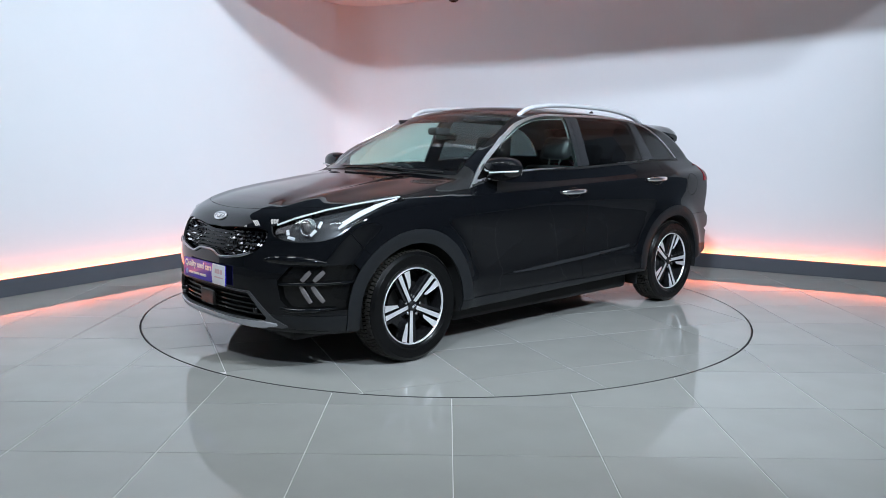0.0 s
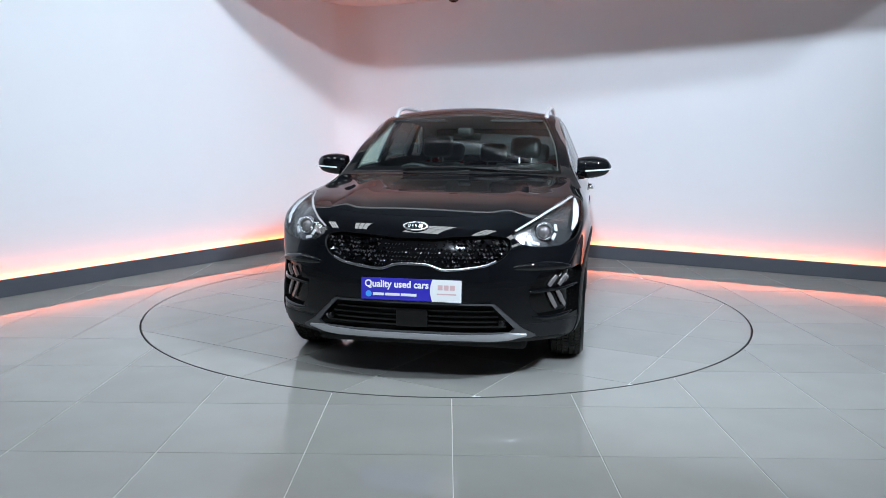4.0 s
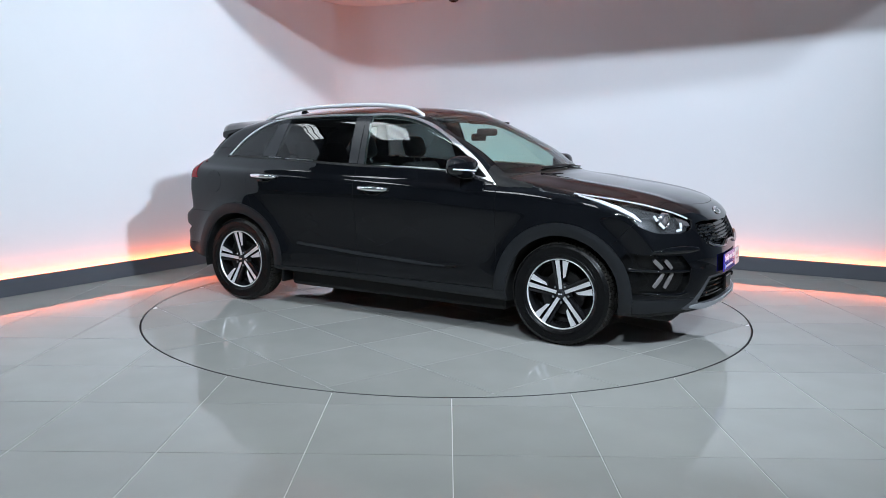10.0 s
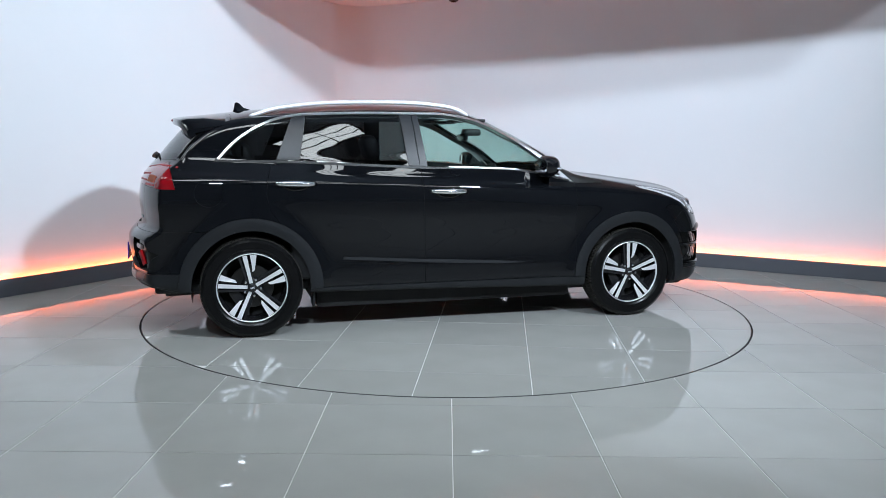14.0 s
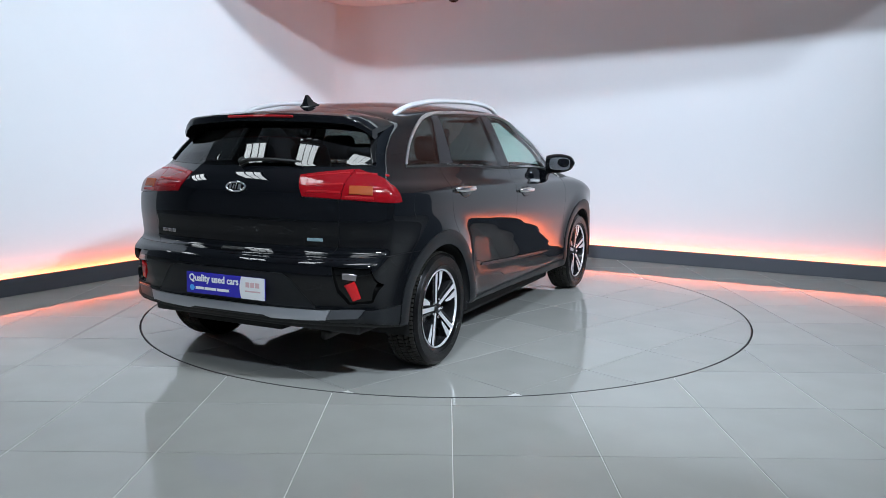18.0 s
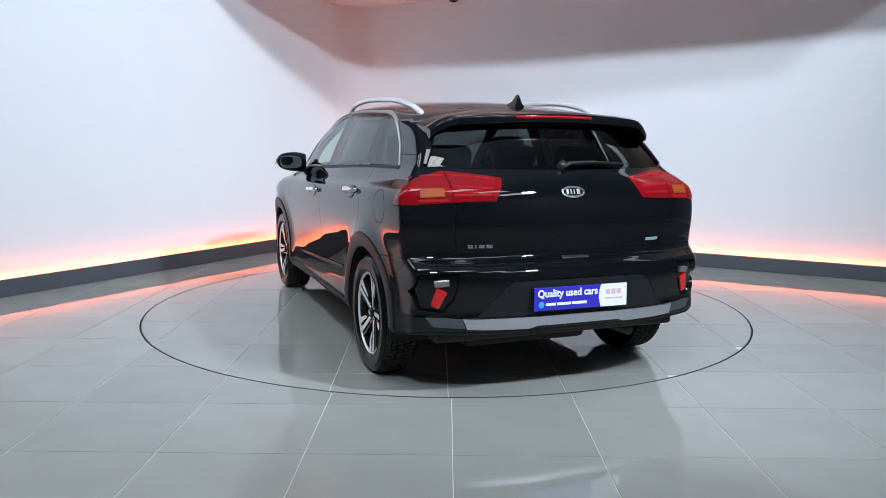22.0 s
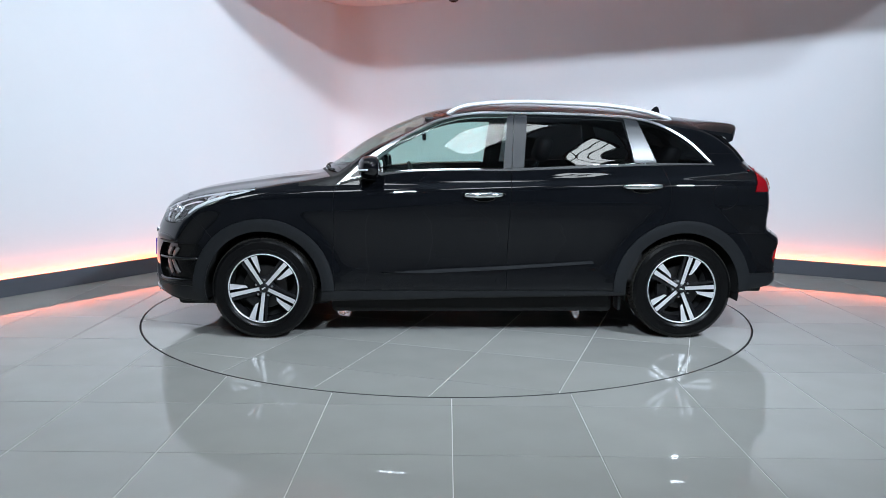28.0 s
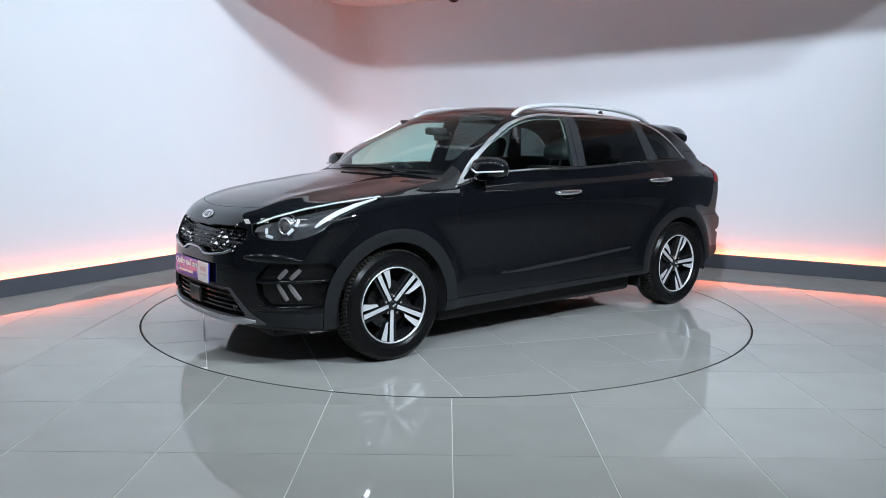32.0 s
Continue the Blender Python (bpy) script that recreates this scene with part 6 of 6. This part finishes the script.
# ---- the cabin ----
def rounded(bm, lo, hi, r, m=None):
    box(bm, lo, hi, r, m, 3)


def cabin():
    bm = bmesh.new()
    rounded(bm, (-1.95, -0.70, 0.28), (1.0, 0.70, 0.34), 0.02)
    part("cabin_floor", bm, M_INTERIOR, CAR, "dark carpet")
    bm = bmesh.new()
    rounded(bm, (0.50, -0.70, 0.66), (0.98, 0.70, 0.965), 0.06)
    rounded(bm, (0.42, -0.70, 0.72), (0.60, 0.70, 0.90), 0.05)
    rounded(bm, (0.55, -0.56, 0.93), (0.80, -0.18, 1.010), 0.04)
    part("dashboard", bm, M_INTERIOR, CAR, "charcoal dashboard", None, True, 50)
    bm = bmesh.new()
    rounded(bm, (0.40, -0.13, 0.86), (0.425, 0.13, 0.985), 0.006)
    part("centre_screen", bm, M_GLASSBLACK, CAR, "dark touch screen")
    bm = bmesh.new()
    rounded(bm, (-0.55, -0.12, 0.34), (0.50, 0.12, 0.60), 0.05)
    part("centre_console", bm, M_INTERIOR, CAR, "", None, True, 50)
    # steering wheel on the right-hand side
    m = on_frame((0.36, -0.37, 0.930), (-0.90, 0, 0.42))
    bm = bmesh.new()
    lathe(bm, [(0.182 + 0.015 * math.cos(a), 0.015 * math.sin(a)) for a in np.linspace(0, 2 * math.pi, 11)], 40, "z")
    sw = part("steering_wheel", bm, M_LEATHER, CAR, "black leather steering wheel", m, True)
    bm = bmesh.new()
    rounded(bm, (-0.065, -0.06, -0.05), (0.065, 0.055, -0.005), 0.02)
    for a in (0, 180, 270):
        rounded(bm, (0.05, -0.018, -0.03), (0.18, 0.018, -0.012), 0.006, pose(0, 0, 0, 0, 0, a))
    part("steering_hub", bm, M_INTERIOR, sw, "", None, True, 50)
    bm = bmesh.new()
    tube(bm, [(0.36, -0.37, 0.92), (0.62, -0.37, 0.80)], 0.04, 10)
    part("steering_column", bm, M_INTERIOR, CAR)

    def seat(y, w, x, name, recline, heads, zb=0.50, tall=0.58):
        bm = bmesh.new()
        rounded(bm, (x - 0.02, y - w / 2, zb - 0.14), (x + 0.50, y + w / 2, zb + 0.06), 0.055)
        ob = part(name, bm, M_LEATHER, CAR, "black leather seat", None, True, 60)
        m = Matrix.Translation((x + 0.02, y, zb)) @ Matrix.Rotation(radians(-recline), 4, "Y")
        bm = bmesh.new()
        rounded(bm, (-0.10, -w / 2, 0), (0.05, w / 2, tall), 0.055, m)
        if w < 0.7:
            for sgn in (1, -1):
                rounded(bm, (-0.06, sgn * (w / 2 - 0.03) - 0.05, 0.06), (0.10, sgn * (w / 2 - 0.03) + 0.05, tall - 0.10), 0.045, m)
        part("backrest", bm, M_LEATHER, ob, "black leather backrest", None, True, 60)
        for hy in heads:
            bm = bmesh.new()
            rounded(bm, (-0.075, hy - 0.125, tall + 0.05), (0.035, hy + 0.125, tall + 0.225), 0.05, m)
            part("headrest", bm, M_LEATHER, ob, "black headrest", None, True, 60)
            for d in (-0.05, 0.05):
                bm = bmesh.new()
                tube(bm, [m @ Vector((-0.02, hy + d, tall - 0.02)), m @ Vector((-0.02, hy + d, tall + 0.10))], 0.007, 8)
                part("headrest_post", bm, M_BRIGHT, ob, "chrome headrest post")

    seat(0.37, 0.50, -0.28, "front_seat", 18, (0.0,), 0.56, 0.56)
    seat(-0.37, 0.50, -0.28, "front_seat", 18, (0.0,), 0.56, 0.56)
    seat(0.0, 1.26, -1.12, "rear_seat", 22, (-0.40, 0.0, 0.40), 0.56, 0.52)
    bm = bmesh.new()
    rounded(bm, (-1.90, -0.60, 0.93), (-1.42, 0.60, 0.955), 0.01)
    part("parcel_shelf", bm, M_INTERIOR, CAR, "dark load cover")
    # rear-view mirror with the sensor housing
    zc = top(0.42, 0) - 0.10
    bm = bmesh.new()
    rounded(bm, (0.305, -0.105, zc - 0.060), (0.335, 0.105, zc - 0.005), 0.014)
    mir = part("rear_view_mirror", bm, M_GLASSBLACK, CAR, "black rear-view mirror", None, True, 50)
    bm = bmesh.new()
    rounded(bm, (0.32, -0.05, zc - 0.01), (0.46, 0.05, zc + 0.045), 0.02, Matrix.Translation((0, 0, -0.01)))
    part("sensor_housing", bm, M_INTERIOR, mir, "", None, True, 50)
    for s in (1, -1):
        bm = bmesh.new()
        rounded(bm, (0.14, s * 0.36 - 0.19, top(0.16, 0.36) - 0.075), (0.32, s * 0.36 + 0.19, top(0.16, 0.36) - 0.055), 0.008)
        part("sun_visor", bm, M_INTERIOR, CAR, "dark grey sun visor")
    # door cards with arm rests
    for s in (1, -1):
        for x0, x1 in ((-0.20, 0.80), (-1.10, -0.26)):
            bm = bmesh.new()
            rounded(bm, (x0, s * 0.785 - 0.035, 0.36), (x1, s * 0.785 + 0.035, 1.03), 0.03)
            rounded(bm, (x0 + 0.1, s * 0.73 - 0.05, 0.66), (x1 - 0.2, s * 0.73 + 0.05, 0.72), 0.025)
            part("door_card", bm, M_INTERIOR, CAR, "", None, True, 50)


cabin()
def motions():
    turn = [(t, pose(0, 0, 0, 0, 0, a)) for t, a in TURN]
    walk(TABLE, turn)
    walk(CAR, [(t, m @ pose(CAR_AT[0], CAR_AT[1], 0)) for t, m in turn])


motions()
